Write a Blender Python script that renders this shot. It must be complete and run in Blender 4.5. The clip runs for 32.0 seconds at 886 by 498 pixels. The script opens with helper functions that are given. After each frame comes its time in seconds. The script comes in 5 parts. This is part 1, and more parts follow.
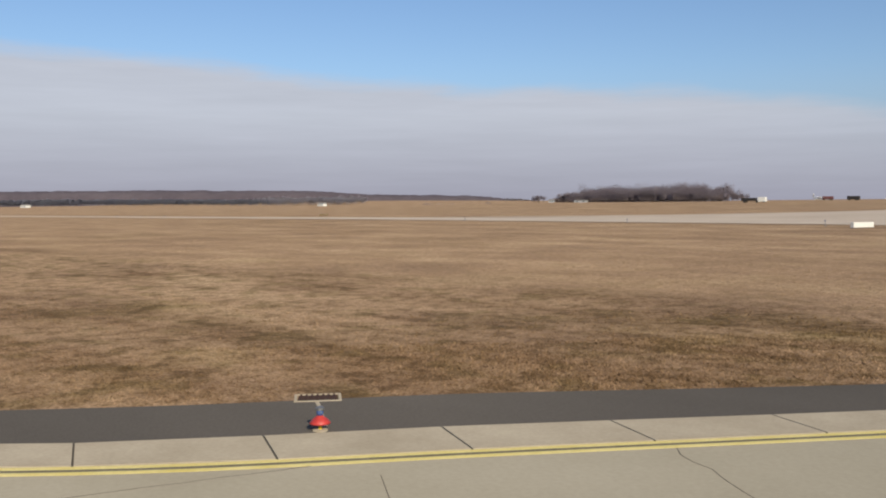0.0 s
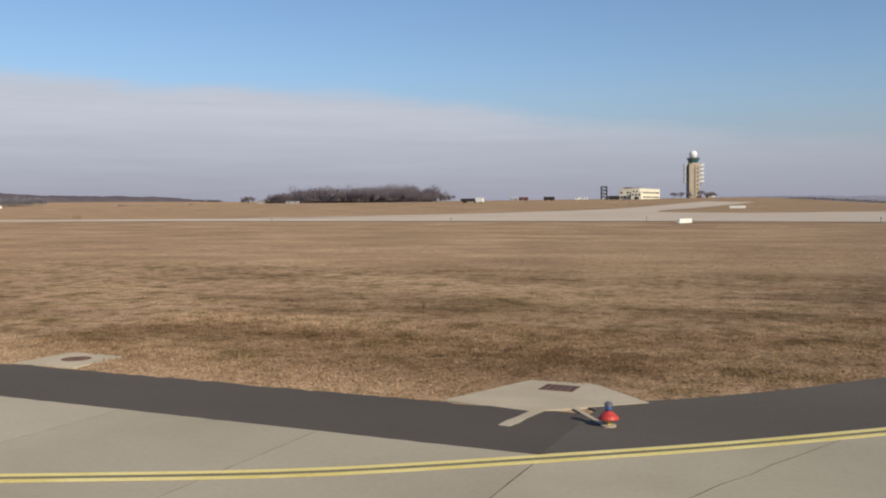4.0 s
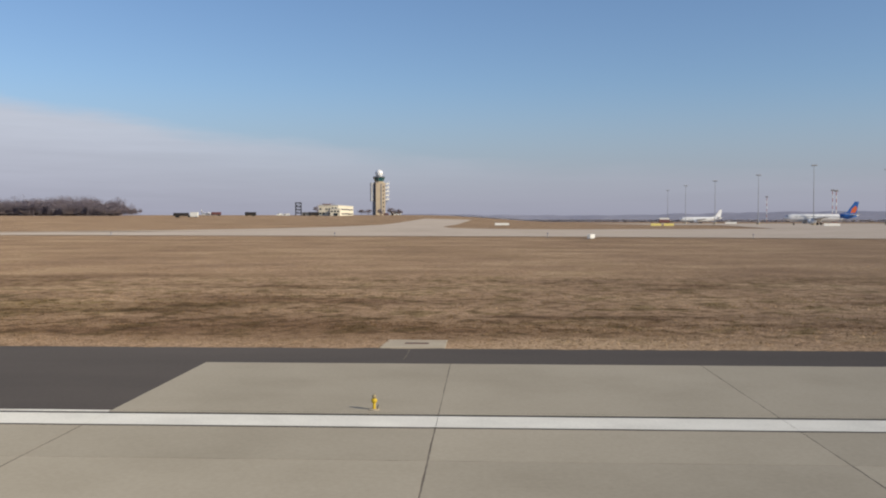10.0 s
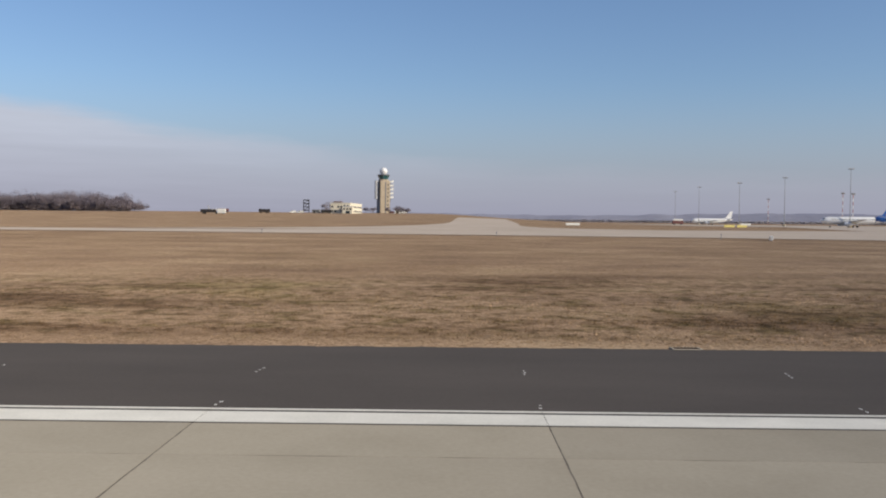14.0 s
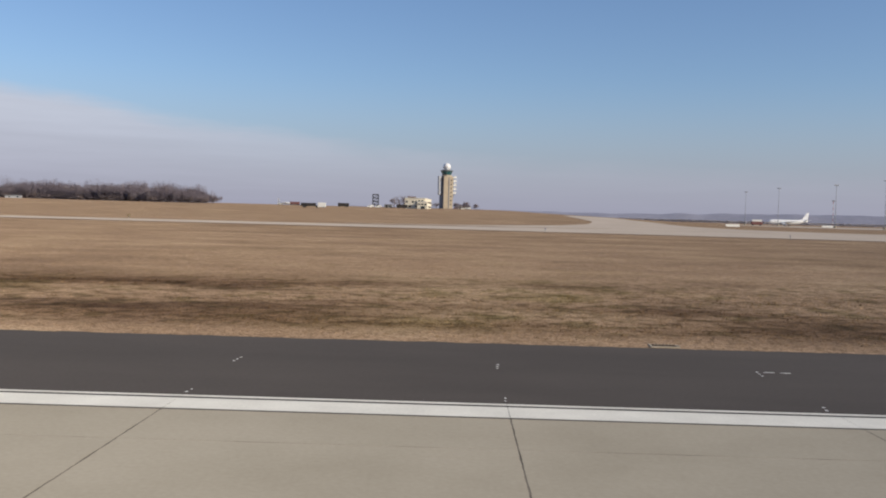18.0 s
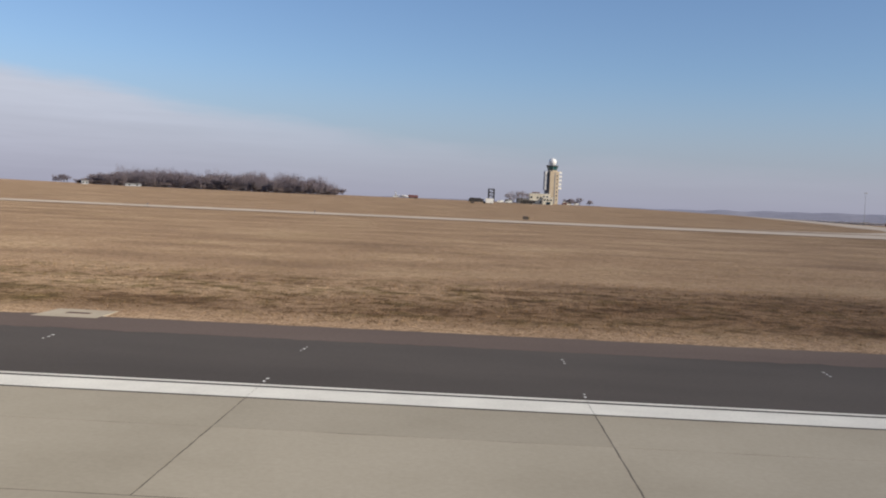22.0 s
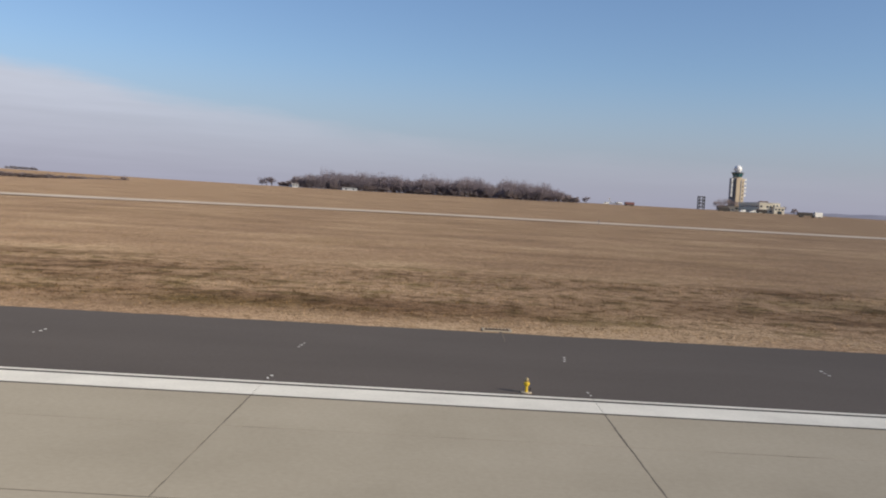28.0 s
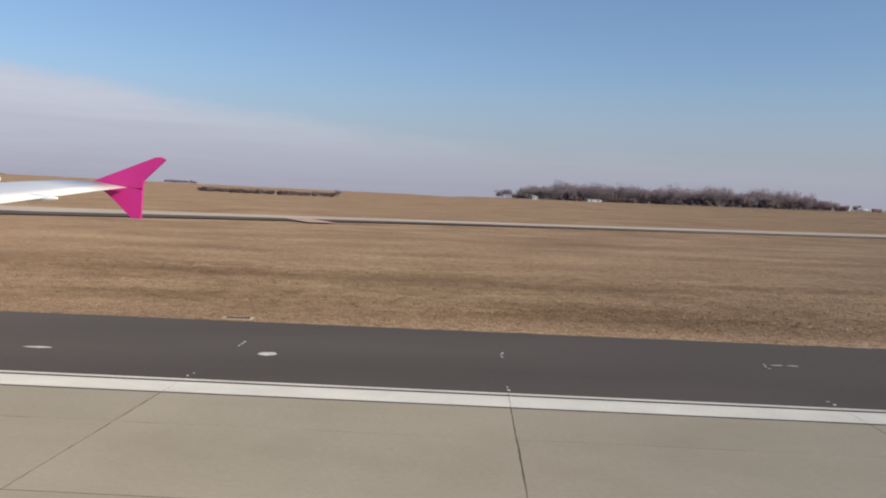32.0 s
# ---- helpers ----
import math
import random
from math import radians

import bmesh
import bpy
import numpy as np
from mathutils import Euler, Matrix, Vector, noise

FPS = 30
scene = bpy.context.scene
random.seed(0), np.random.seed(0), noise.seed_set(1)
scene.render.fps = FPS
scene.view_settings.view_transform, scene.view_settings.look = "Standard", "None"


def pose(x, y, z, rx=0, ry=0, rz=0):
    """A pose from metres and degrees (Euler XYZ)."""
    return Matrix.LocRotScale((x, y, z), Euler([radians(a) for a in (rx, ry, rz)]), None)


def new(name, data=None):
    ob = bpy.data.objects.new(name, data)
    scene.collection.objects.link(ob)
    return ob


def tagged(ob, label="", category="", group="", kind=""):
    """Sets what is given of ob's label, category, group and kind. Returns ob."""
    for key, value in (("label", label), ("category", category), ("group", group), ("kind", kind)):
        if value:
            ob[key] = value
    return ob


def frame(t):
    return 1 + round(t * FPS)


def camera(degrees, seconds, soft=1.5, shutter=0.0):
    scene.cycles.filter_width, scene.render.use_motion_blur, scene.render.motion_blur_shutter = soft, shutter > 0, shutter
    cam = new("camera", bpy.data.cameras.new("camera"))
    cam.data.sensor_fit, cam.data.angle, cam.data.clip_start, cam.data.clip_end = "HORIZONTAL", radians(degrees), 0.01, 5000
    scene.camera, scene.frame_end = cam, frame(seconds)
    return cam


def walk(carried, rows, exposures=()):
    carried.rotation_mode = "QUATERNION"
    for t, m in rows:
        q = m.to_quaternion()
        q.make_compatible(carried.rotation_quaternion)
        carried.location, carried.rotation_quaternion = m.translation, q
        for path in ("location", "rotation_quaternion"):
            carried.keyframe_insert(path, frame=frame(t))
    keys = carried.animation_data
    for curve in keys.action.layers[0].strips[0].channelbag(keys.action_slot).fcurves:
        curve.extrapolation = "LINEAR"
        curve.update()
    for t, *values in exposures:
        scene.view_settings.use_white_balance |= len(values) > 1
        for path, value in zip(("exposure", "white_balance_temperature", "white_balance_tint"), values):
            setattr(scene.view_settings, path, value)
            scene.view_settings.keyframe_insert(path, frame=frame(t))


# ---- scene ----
U = 0.72            # scale of the plan: one slab of the runway is 7.5 * U metres long
cam = camera(51.62, 32.0, soft=2.0)
EYE = 4.317         # height of the eye over the runway
# seconds, place along and across the runway, yaw, pitch, roll
PATH = [
    (0.0, 41.94, 32.02, 44.20, -2.57, 0.30),
    (0.5, 39.47, 29.33, 42.24, -2.52, 0.60),
    (1.0, 36.87, 26.67, 39.31, -2.51, 0.48),
    (1.5, 34.19, 24.07, 37.56, -2.68, 0.01),
    (2.0, 31.47, 21.56, 34.85, -2.44, 0.09),
    (2.5, 28.79, 19.21, 32.99, -2.52, 0.11),
    (4.5, 15.94, 10.79, 21.80, -2.52, 0.38),
    (5.0, 12.22, 8.93, 19.40, -2.33, 0.08),
    (5.5, 8.56, 7.48, 17.04, -2.28, 0.56),
    (6.0, 4.92, 6.18, 14.35, -2.34, 0.60),
    (6.5, 1.02, 4.90, 12.28, -2.45, 0.23),
    (7.0, -3.03, 3.84, 10.72, -2.42, 0.38),
    (7.5, -7.22, 2.93, 8.70, -2.41, 0.28),
    (8.0, -11.52, 2.10, 7.28, -2.59, 0.03),
    (8.5, -15.74, 1.42, 6.16, -2.44, 0.16),
    (9.0, -19.93, 0.88, 4.64, -2.39, 0.36),
    (9.5, -24.37, 0.46, 3.92, -2.08, 0.22),
    (10.0, -29.00, 0.14, 2.54, -1.74, -0.01),
    (10.5, -33.70, 0.05, 1.64, -1.65, -0.10),
    (11.0, -38.41, 0.02, 0.78, -1.55, -0.06),
    (11.5, -43.22, 0.01, 0.07, -1.58, 0.02),
    (12.0, -47.99, 0.01, -0.43, -1.27, -0.66),
    (12.5, -53.09, 0.01, -0.02, -1.46, -0.51),
    (13.0, -58.50, -0.00, -0.35, -1.37, -0.51),
    (13.5, -64.01, -0.02, 0.46, -1.84, -0.59),
    (15.5, -88.02, -0.04, 0.16, -1.73, -0.69),
    (16.0, -95.06, -0.07, 0.43, -1.81, -1.35),
    (16.5, -102.79, -0.15, 1.27, -1.86, -1.96),
    (17.0, -111.12, -0.26, 2.06, -2.17, -1.73),
    (17.5, -119.77, -0.30, 0.63, -2.94, -0.71),
    (18.0, -128.74, -0.35, 0.88, -2.14, -1.52),
    (18.5, -138.73, -0.37, 1.20, -2.42, -1.81),
    (19.0, -149.71, -0.38, 0.64, -2.41, -1.55),
    (19.5, -161.34, -0.39, 1.01, -2.40, -1.87),
    (20.0, -173.50, -0.34, 0.34, -2.19, -2.16),
    (20.5, -186.09, -0.34, 0.70, -2.45, -2.05),
    (21.0, -199.07, -0.36, -0.28, -2.25, -2.49),
    (21.5, -213.02, -0.33, 0.55, -2.37, -2.11),
    (22.0, -227.85, -0.31, 1.60, -2.72, -2.55),
    (22.5, -243.38, -0.28, -0.14, -2.26, -2.79),
    (23.0, -259.40, -0.28, 0.03, -2.44, -2.47),
    (23.5, -275.75, -0.26, 0.11, -2.50, -1.99),
    (24.0, -292.63, -0.20, -1.07, -2.00, -1.73),
    (24.5, -310.50, -0.21, -0.87, -2.13, -2.20),
    (25.0, -329.23, -0.18, -0.88, -2.13, -3.15),
    (25.5, -348.55, -0.15, -0.94, -2.65, -2.81),
    (27.5, -431.17, -0.14, -0.46, -2.80, -2.59),
    (28.0, -453.60, -0.09, 0.01, -2.99, -3.14),
    (28.5, -476.78, -0.10, -0.08, -2.75, -2.10),
    (29.0, -500.66, -0.08, -2.08, -2.03, -1.80),
    (29.5, -525.15, -0.12, -1.51, -2.37, -2.32),
    (30.0, -549.99, -0.13, -2.15, -2.31, -2.48),
    (30.5, -574.83, -0.15, -1.91, -3.32, -2.80),
    (31.0, -600.07, -0.11, -0.58, -3.00, -3.12),
    (31.5, -626.23, -0.16, 1.76, -3.17, -2.42),
    (32.0, -653.46, -0.17, 1.81, -2.97, -2.22),
]
walk(cam, [(t, pose(x * U, y * U, EYE * U, 90 + pitch, 0, yaw) @ pose(0, 0, 0, 0, 0, -roll)) for t, x, y, yaw, pitch, roll in PATH],
     ((0.0, -0.06, 6500, 10), (6.0, -0.04, 6500, 10), (12.0, -0.03, 6380, 11), (20.0, 0.01, 6380, 12), (32.0, 0.03, 6450, 12)))


# ---- world and sun ----
SUN_AZ, SUN_EL = 116.0, 27.0      # degrees clockwise from +y, and above the ground
EXPOSURE = 0.0


def build_world():
    world = bpy.data.worlds.new("sky")
    scene.world = world
    world.use_nodes = True
    nt = world.node_tree
    nt.nodes.clear()
    N, L = nt.nodes.new, nt.links.new
    sky = N("ShaderNodeTexSky")
    sky.sky_type = "NISHITA"
    sky.sun_disc = False
    sky.sun_elevation, sky.sun_rotation = radians(SUN_EL), radians(SUN_AZ)
    sky.air_density, sky.dust_density, sky.ozone_density, sky.altitude = 1.0, 1.2, 1.0, 150
    co = N("ShaderNodeTexCoord")
    sep = N("ShaderNodeSeparateXYZ")
    L(co.outputs["Generated"], sep.inputs[0])

    def math_node(op, a, b=None, c=None):
        n = N("ShaderNodeMath")
        n.operation = op
        for i, v in enumerate((a, b, c)):
            if v is None:
                continue
            if isinstance(v, (int, float)):
                n.inputs[i].default_value = v
            else:
                L(v, n.inputs[i])
        return n.outputs[0]

    neg = math_node("MULTIPLY", sep.outputs[0], -1.0)
    az = math_node("MULTIPLY", math_node("ARCTAN2", neg, sep.outputs[1]), 57.2958)
    el = math_node("MULTIPLY", math_node("ARCSINE", sep.outputs[2]), 57.2958)
    # upper edge of the bank of cloud, by heading
    pos = N("ShaderNodeMapRange")
    pos.inputs["From Min"].default_value, pos.inputs["From Max"].default_value = -40, 80
    L(az, pos.inputs["Value"])
    ramp = N("ShaderNodeValToRGB")
    ramp.color_ramp.interpolation = "B_SPLINE"
    stops = ((0.0, 2.0), (0.33, 3.6), (0.48, 5.6), (0.58, 7.4), (0.70, 7.6), (0.80, 8.6), (0.92, 9.8))
    els = ramp.color_ramp.elements
    while len(els) < len(stops):
        els.new(0.5)
    for e, (p, v) in zip(els, stops):
        e.position, e.color = p, (v / 15, v / 15, v / 15, 1)
    L(pos.outputs[0], ramp.inputs[0])
    edge = math_node("MULTIPLY", ramp.outputs[0], 15.0)
    stretch = N("ShaderNodeMapping")
    stretch.inputs["Scale"].default_value = (5, 5, 26)
    L(co.outputs["Generated"], stretch.inputs[0])
    nz = N("ShaderNodeTexNoise")
    nz.inputs["Scale"].default_value, nz.inputs["Detail"].default_value, nz.inputs["Roughness"].default_value = 1.6, 6, 0.55
    L(stretch.outputs[0], nz.inputs["Vector"])
    wob = math_node("MULTIPLY", math_node("SUBTRACT", nz.outputs[0], 0.5), 2.0)
    over = math_node("SUBTRACT", math_node("ADD", edge, wob), el)
    soft = N("ShaderNodeMapRange")
    soft.interpolation_type = "SMOOTHSTEP"
    soft.inputs["From Min"].default_value, soft.inputs["From Max"].default_value = -0.35, 1.0
    L(over, soft.inputs["Value"])
    # the bank thins out to the right
    thin = N("ShaderNodeMapRange")
    thin.interpolation_type = "SMOOTHSTEP"
    thin.inputs["From Min"].default_value, thin.inputs["From Max"].default_value = -8, 30
    thin.inputs["To Min"].default_value, thin.inputs["To Max"].default_value = 0.32, 0.95
    L(az, thin.inputs["Value"])
    cover = math_node("MULTIPLY", soft.outputs[0], thin.outputs[0])
    # haze towards the horizon
    hazef = N("ShaderNodeMapRange")
    hazef.interpolation_type = "SMOOTHSTEP"
    hazef.inputs["From Min"].default_value, hazef.inputs["From Max"].default_value = 9.0, -1.0
    hazef.inputs["To Max"].default_value = 0.9
    L(el, hazef.inputs["Value"])
    cloud = N("ShaderNodeValToRGB")
    c = cloud.color_ramp.elements
    c[0].position, c[0].color = 0.0, (*CLOUD_LOW, 1)
    c[1].position, c[1].color = 0.62, (*CLOUD_TOP, 1)
    rel = math_node("DIVIDE", el, 9.0)
    L(rel, cloud.inputs[0])
    tint = N("ShaderNodeMix")
    tint.data_type, tint.blend_type = "RGBA", "MULTIPLY"
    tint.inputs["Factor"].default_value = 1.0
    L(sky.outputs[0], tint.inputs[6])
    tint.inputs[7].default_value = (*SKY_TINT, 1)
    m1 = N("ShaderNodeMix")
    m1.data_type = "RGBA"
    L(hazef.outputs[0], m1.inputs["Factor"])
    L(tint.outputs[2], m1.inputs[6])
    m1.inputs[7].default_value = (*HAZE, 1)
    m2 = N("ShaderNodeMix")
    m2.data_type = "RGBA"
    L(cover, m2.inputs["Factor"])
    L(m1.outputs[2], m2.inputs[6])
    # drawn-out wisps in the bank
    wisp_map = N("ShaderNodeMapping")
    wisp_map.inputs["Scale"].default_value = (4, 4, 60)
    wisp_map.inputs["Rotation"].default_value = (0, radians(4), 0)
    L(co.outputs["Generated"], wisp_map.inputs[0])
    wn = N("ShaderNodeTexNoise")
    wn.inputs["Scale"].default_value, wn.inputs["Detail"].default_value, wn.inputs["Roughness"].default_value = 1.5, 7, 0.6
    L(wisp_map.outputs[0], wn.inputs["Vector"])
    wisp = N("ShaderNodeVectorMath")
    wisp.operation = "SCALE"
    L(cloud.outputs[0], wisp.inputs[0])
    L(math_node("ADD", math_node("MULTIPLY", wn.outputs[0], 0.22), 0.89), wisp.inputs["Scale"])
    L(wisp.outputs[0], m2.inputs[7])
    bg = N("ShaderNodeBackground")
    bg.inputs["Strength"].default_value = 0.10
    L(m2.outputs[2], bg.inputs["Color"])
    out = N("ShaderNodeOutputWorld")
    L(bg.outputs[0], out.inputs[0])


SKY_TINT = (0.87, 1.01, 1.22)
HAZE = (3.6, 3.63, 4.58)
CLOUD_LOW, CLOUD_TOP = (3.53, 3.53, 4.34), (5.48, 5.76, 6.52)
build_world()
sun = new("sun", bpy.data.lights.new("sun", "SUN"))
sun.data.energy, sun.data.angle, sun.data.color = 4.6, radians(0.6), (1.0, 0.875, 0.67)
to_sun = Vector((math.sin(radians(SUN_AZ)) * math.cos(radians(SUN_EL)), math.cos(radians(SUN_AZ)) * math.cos(radians(SUN_EL)), math.sin(radians(SUN_EL))))
sun.matrix_basis = Matrix.Translation((0, 0, 60)) @ to_sun.to_track_quat("Z", "Y").to_matrix().to_4x4()
scene.view_settings.exposure = EXPOSURE


# ---- helpers of this scene ----
from collections import defaultdict


def thing(name, loc=(0, 0, 0), rot=0.0, label="", category="", group="", kind=""):
    """An Empty at a place of the plan, turned about z by rot degrees."""
    ob = new(name)
    ob.empty_display_size = 0.2
    ob.matrix_basis = pose(loc[0] * U, loc[1] * U, loc[2] * U, 0, 0, rot)
    return tagged(ob, label, category, group, kind)


def finish(me, material, smooth=False):
    if material:
        me.materials.append(material)
    if smooth:
        me.shade_smooth()
    return me


def mesh_of(name, bm, material, smooth=False):
    bm.transform(Matrix.Scale(U, 4))
    me = bpy.data.meshes.new(name)
    bm.to_mesh(me)
    bm.free()
    return finish(me, material, smooth)


def part(name, bm, material, parent, label="", loc=(0, 0, 0), rot=(0, 0, 0), smooth=False):
    """Links a bmesh as one mesh object under a thing or a part."""
    ob = new(name, bm if isinstance(bm, bpy.types.Mesh) else mesh_of(name, bm, material, smooth))
    ob.parent = parent
    ob.matrix_basis = pose(loc[0] * U, loc[1] * U, loc[2] * U, *rot)
    return tagged(ob, label)


def solid(name, bm, material, loc=(0, 0, 0), rot=0.0, label="", category="", group="", kind="", smooth=False):
    """A top-level thing that is one mesh."""
    ob = new(name, bm if isinstance(bm, bpy.types.Mesh) else mesh_of(name, bm, material, smooth))
    ob.matrix_basis = pose(loc[0] * U, loc[1] * U, loc[2] * U, 0, 0, rot)
    return tagged(ob, label, category, group, kind)


def raw(name, verts, faces, material, smooth=False):
    """A mesh from arrays of places (n, 3) and faces (m, 3 or 4), in the plan's measure."""
    me = bpy.data.meshes.new(name)
    v, q = np.asarray(verts, float) * U, np.asarray(faces, np.int32)
    me.vertices.add(len(v))
    me.vertices.foreach_set("co", v.ravel())
    me.loops.add(q.size)
    me.loops.foreach_set("vertex_index", q.ravel())
    me.polygons.add(len(q))
    me.polygons.foreach_set("loop_start", np.arange(0, q.size, q.shape[1]))
    me.update(calc_edges=True)
    me.validate()
    return finish(me, material, smooth)


def box(bm, x, y, z, sx, sy, sz, bevel=0.0, turn=None):
    """A box of size sx, sy, sz with its foot's middle at x, y, z."""
    m = Matrix.Translation((x, y, z + sz / 2)) @ (turn or Matrix.Identity(4)) @ Matrix.Diagonal((sx, sy, sz, 1))
    made = bmesh.ops.create_cube(bm, size=1, matrix=m)["verts"]
    if bevel:
        edges = {e for v in made for e in v.link_edges}
        bmesh.ops.bevel(bm, geom=list(edges), offset=bevel, segments=1, affect="EDGES")
    return bm


def bar(bm, a, b, r1, r2=None, n=8):
    """A round bar from a to b."""
    a, b = Vector(a), Vector(b)
    d = b - a
    m = Matrix.Translation((a + b) / 2) @ d.to_track_quat("Z", "Y").to_matrix().to_4x4()
    bmesh.ops.create_cone(bm, cap_ends=True, segments=n, radius1=r1, radius2=r1 if r2 is None else r2, depth=d.length, matrix=m)
    return bm


def lathe(bm, rows, n=16, x=0.0, y=0.0):
    """A turned body: rows of (radius, height) from below up."""
    rings = []
    for r, z in rows:
        rings.append([bm.verts.new((x + r * math.cos(2 * math.pi * i / n), y + r * math.sin(2 * math.pi * i / n), z)) for i in range(n)])
    for a, b in zip(rings, rings[1:]):
        for i in range(n):
            bm.faces.new((a[i], a[(i + 1) % n], b[(i + 1) % n], b[i]))
    bm.faces.new(rings[0][::-1])
    bm.faces.new(rings[-1])
    return bm


def prism(bm, outline, z0, z1):
    """An upright solid over an outline of (x, y), counter-clockwise."""
    low = [bm.verts.new((x, y, z0)) for x, y in outline]
    top = [bm.verts.new((x, y, z1)) for x, y in outline]
    n = len(outline)
    bm.faces.new(low[::-1])
    bm.faces.new(top)
    for i in range(n):
        bm.faces.new((low[i], low[(i + 1) % n], top[(i + 1) % n], top[i]))
    return bm


def B():
    return bmesh.new()


def ease(a, b, x):
    q = np.clip((x - a) / (b - a), 0.0, 1.0)
    return q * q * (3 - 2 * q)


def height(x, y):
    """The lie of the land: level by the runway, a low rise beyond the taxiway, lower ground by the apron."""
    base = 0.008 * np.clip(y - 60, 0, 320)
    rise = np.clip(y - 380, 0, 220) * 0.02 + np.clip(y - 600, 0, 400) * 0.01
    # past the wood the fields lie lower as far as the hedge, and rise again behind it
    hollow = 1.3 * ease(380, 900, y) + 10.5 * ease(1040, 1450, y)
    past = ease(-640, -790, x)
    left = rise * (1 - past) + hollow * past + 7.0 * ease(-750, -1500, x) * ease(200, 700, y)
    right = -0.4 * ease(380, 520, y)
    w = ease(-100, 80, x)
    off = y - np.where(x < 10, lawn_y(x), np.interp(x, [10, 13.5, 18, 23.9, 34.3, 56], [31.05, 31.6, 35.3, 42.4, 55.3, 86]))
    return base + left * (1 - w) + right * w - 0.04 * (1 - ease(0.1, 1.4, off))


def lawn_y(x):
    """Where the asphalt of the shoulder ends and the grass begins, level with the runway."""
    return np.interp(x, [-700, -540, -300, -110, -60, 10], [30.52, 30.5, 30.62, 30.62, 31.05, 31.05])


def hz(x, y):
    return float(height(np.float64(x), np.float64(y)))

# ---- materials ----
def surface(name, colours, scale=1.0, rough=0.8, metal=0.0, bump=0.0, fine=40.0, fine_amount=0.25, islands=0.0, stretch=(1, 1, 1), pieces=0.0, world_space=True):
    """A surface of two or three colours mixed by a coarse noise, with a fine grain, relief, and odd pieces."""
    m = bpy.data.materials.new(name)
    m.use_nodes = True
    nt = m.node_tree
    N, L = nt.nodes.new, nt.links.new
    b = nt.nodes["Principled BSDF"]
    b.inputs["Metallic"].default_value = metal
    if world_space:
        src = N("ShaderNodeNewGeometry").outputs["Position"]
    else:
        src = N("ShaderNodeTexCoord").outputs["Object"]
    mp = N("ShaderNodeMapping")
    mp.inputs["Scale"].default_value = [s / U for s in stretch]
    L(src, mp.inputs[0])
    n1 = N("ShaderNodeTexNoise")
    n1.inputs["Scale"].default_value, n1.inputs["Detail"].default_value, n1.inputs["Roughness"].default_value = scale, 8, 0.6
    L(mp.outputs[0], n1.inputs["Vector"])
    ramp = N("ShaderNodeValToRGB")
    els = ramp.color_ramp.elements
    while len(els) < len(colours):
        els.new(0.5)
    for i, (e, c) in enumerate(zip(els, colours)):
        e.position, e.color = 0.32 + 0.36 * i / max(1, len(colours) - 1), (*c, 1)
    L(n1.outputs[0], ramp.inputs[0])
    n2 = N("ShaderNodeTexNoise")
    n2.inputs["Scale"].default_value, n2.inputs["Detail"].default_value, n2.inputs["Roughness"].default_value = fine, 5, 0.65
    L(mp.outputs[0], n2.inputs["Vector"])
    val = N("ShaderNodeMapRange")
    val.inputs["From Min"].default_value, val.inputs["From Max"].default_value = 0.3, 0.7
    val.inputs["To Min"].default_value, val.inputs["To Max"].default_value = 1 - fine_amount, 1 + fine_amount
    L(n2.outputs[0], val.inputs["Value"])
    f = val.outputs[0]
    for amount, out in ((islands, ("ShaderNodeNewGeometry", "Random Per Island")), (pieces, ("ShaderNodeObjectInfo", "Random"))):
        if amount:
            r = N("ShaderNodeMapRange")
            r.inputs["To Min"].default_value, r.inputs["To Max"].default_value = 1 - amount, 1 + amount
            L(N(out[0]).outputs[out[1]], r.inputs["Value"])
            q = N("ShaderNodeMath")
            q.operation = "MULTIPLY"
            L(f, q.inputs[0])
            L(r.outputs[0], q.inputs[1])
            f = q.outputs[0]
    mul = N("ShaderNodeVectorMath")
    mul.operation = "SCALE"
    L(ramp.outputs[0], mul.inputs[0])
    L(f, mul.inputs["Scale"])
    L(mul.outputs[0], b.inputs["Base Color"])
    rr = N("ShaderNodeMapRange")
    rr.inputs["To Min"].default_value, rr.inputs["To Max"].default_value = max(0, rough - 0.12), min(1, rough + 0.12)
    L(n1.outputs[0], rr.inputs["Value"])
    L(rr.outputs[0], b.inputs["Roughness"])
    b.inputs["Specular IOR Level"].default_value = 0.08 if rough > 0.6 else 0.5
    b.inputs["Diffuse Roughness"].default_value = 0.3 if rough > 0.6 else 0.0
    if bump:
        bp = N("ShaderNodeBump")
        bp.inputs["Strength"].default_value, bp.inputs["Distance"].default_value = bump, 0.02 * U
        L(n2.outputs[0], bp.inputs["Height"])
        L(bp.outputs[0], b.inputs["Normal"])
    return m


def glass(name, tint=(0.02, 0.05, 0.06)):
    m = bpy.data.materials.new(name)
    m.use_nodes = True
    b = m.node_tree.nodes["Principled BSDF"]
    b.inputs["Base Color"].default_value = (*tint, 1)
    b.inputs["Roughness"].default_value = 0.08
    b.inputs["Specular IOR Level"].default_value = 0.8
    return m


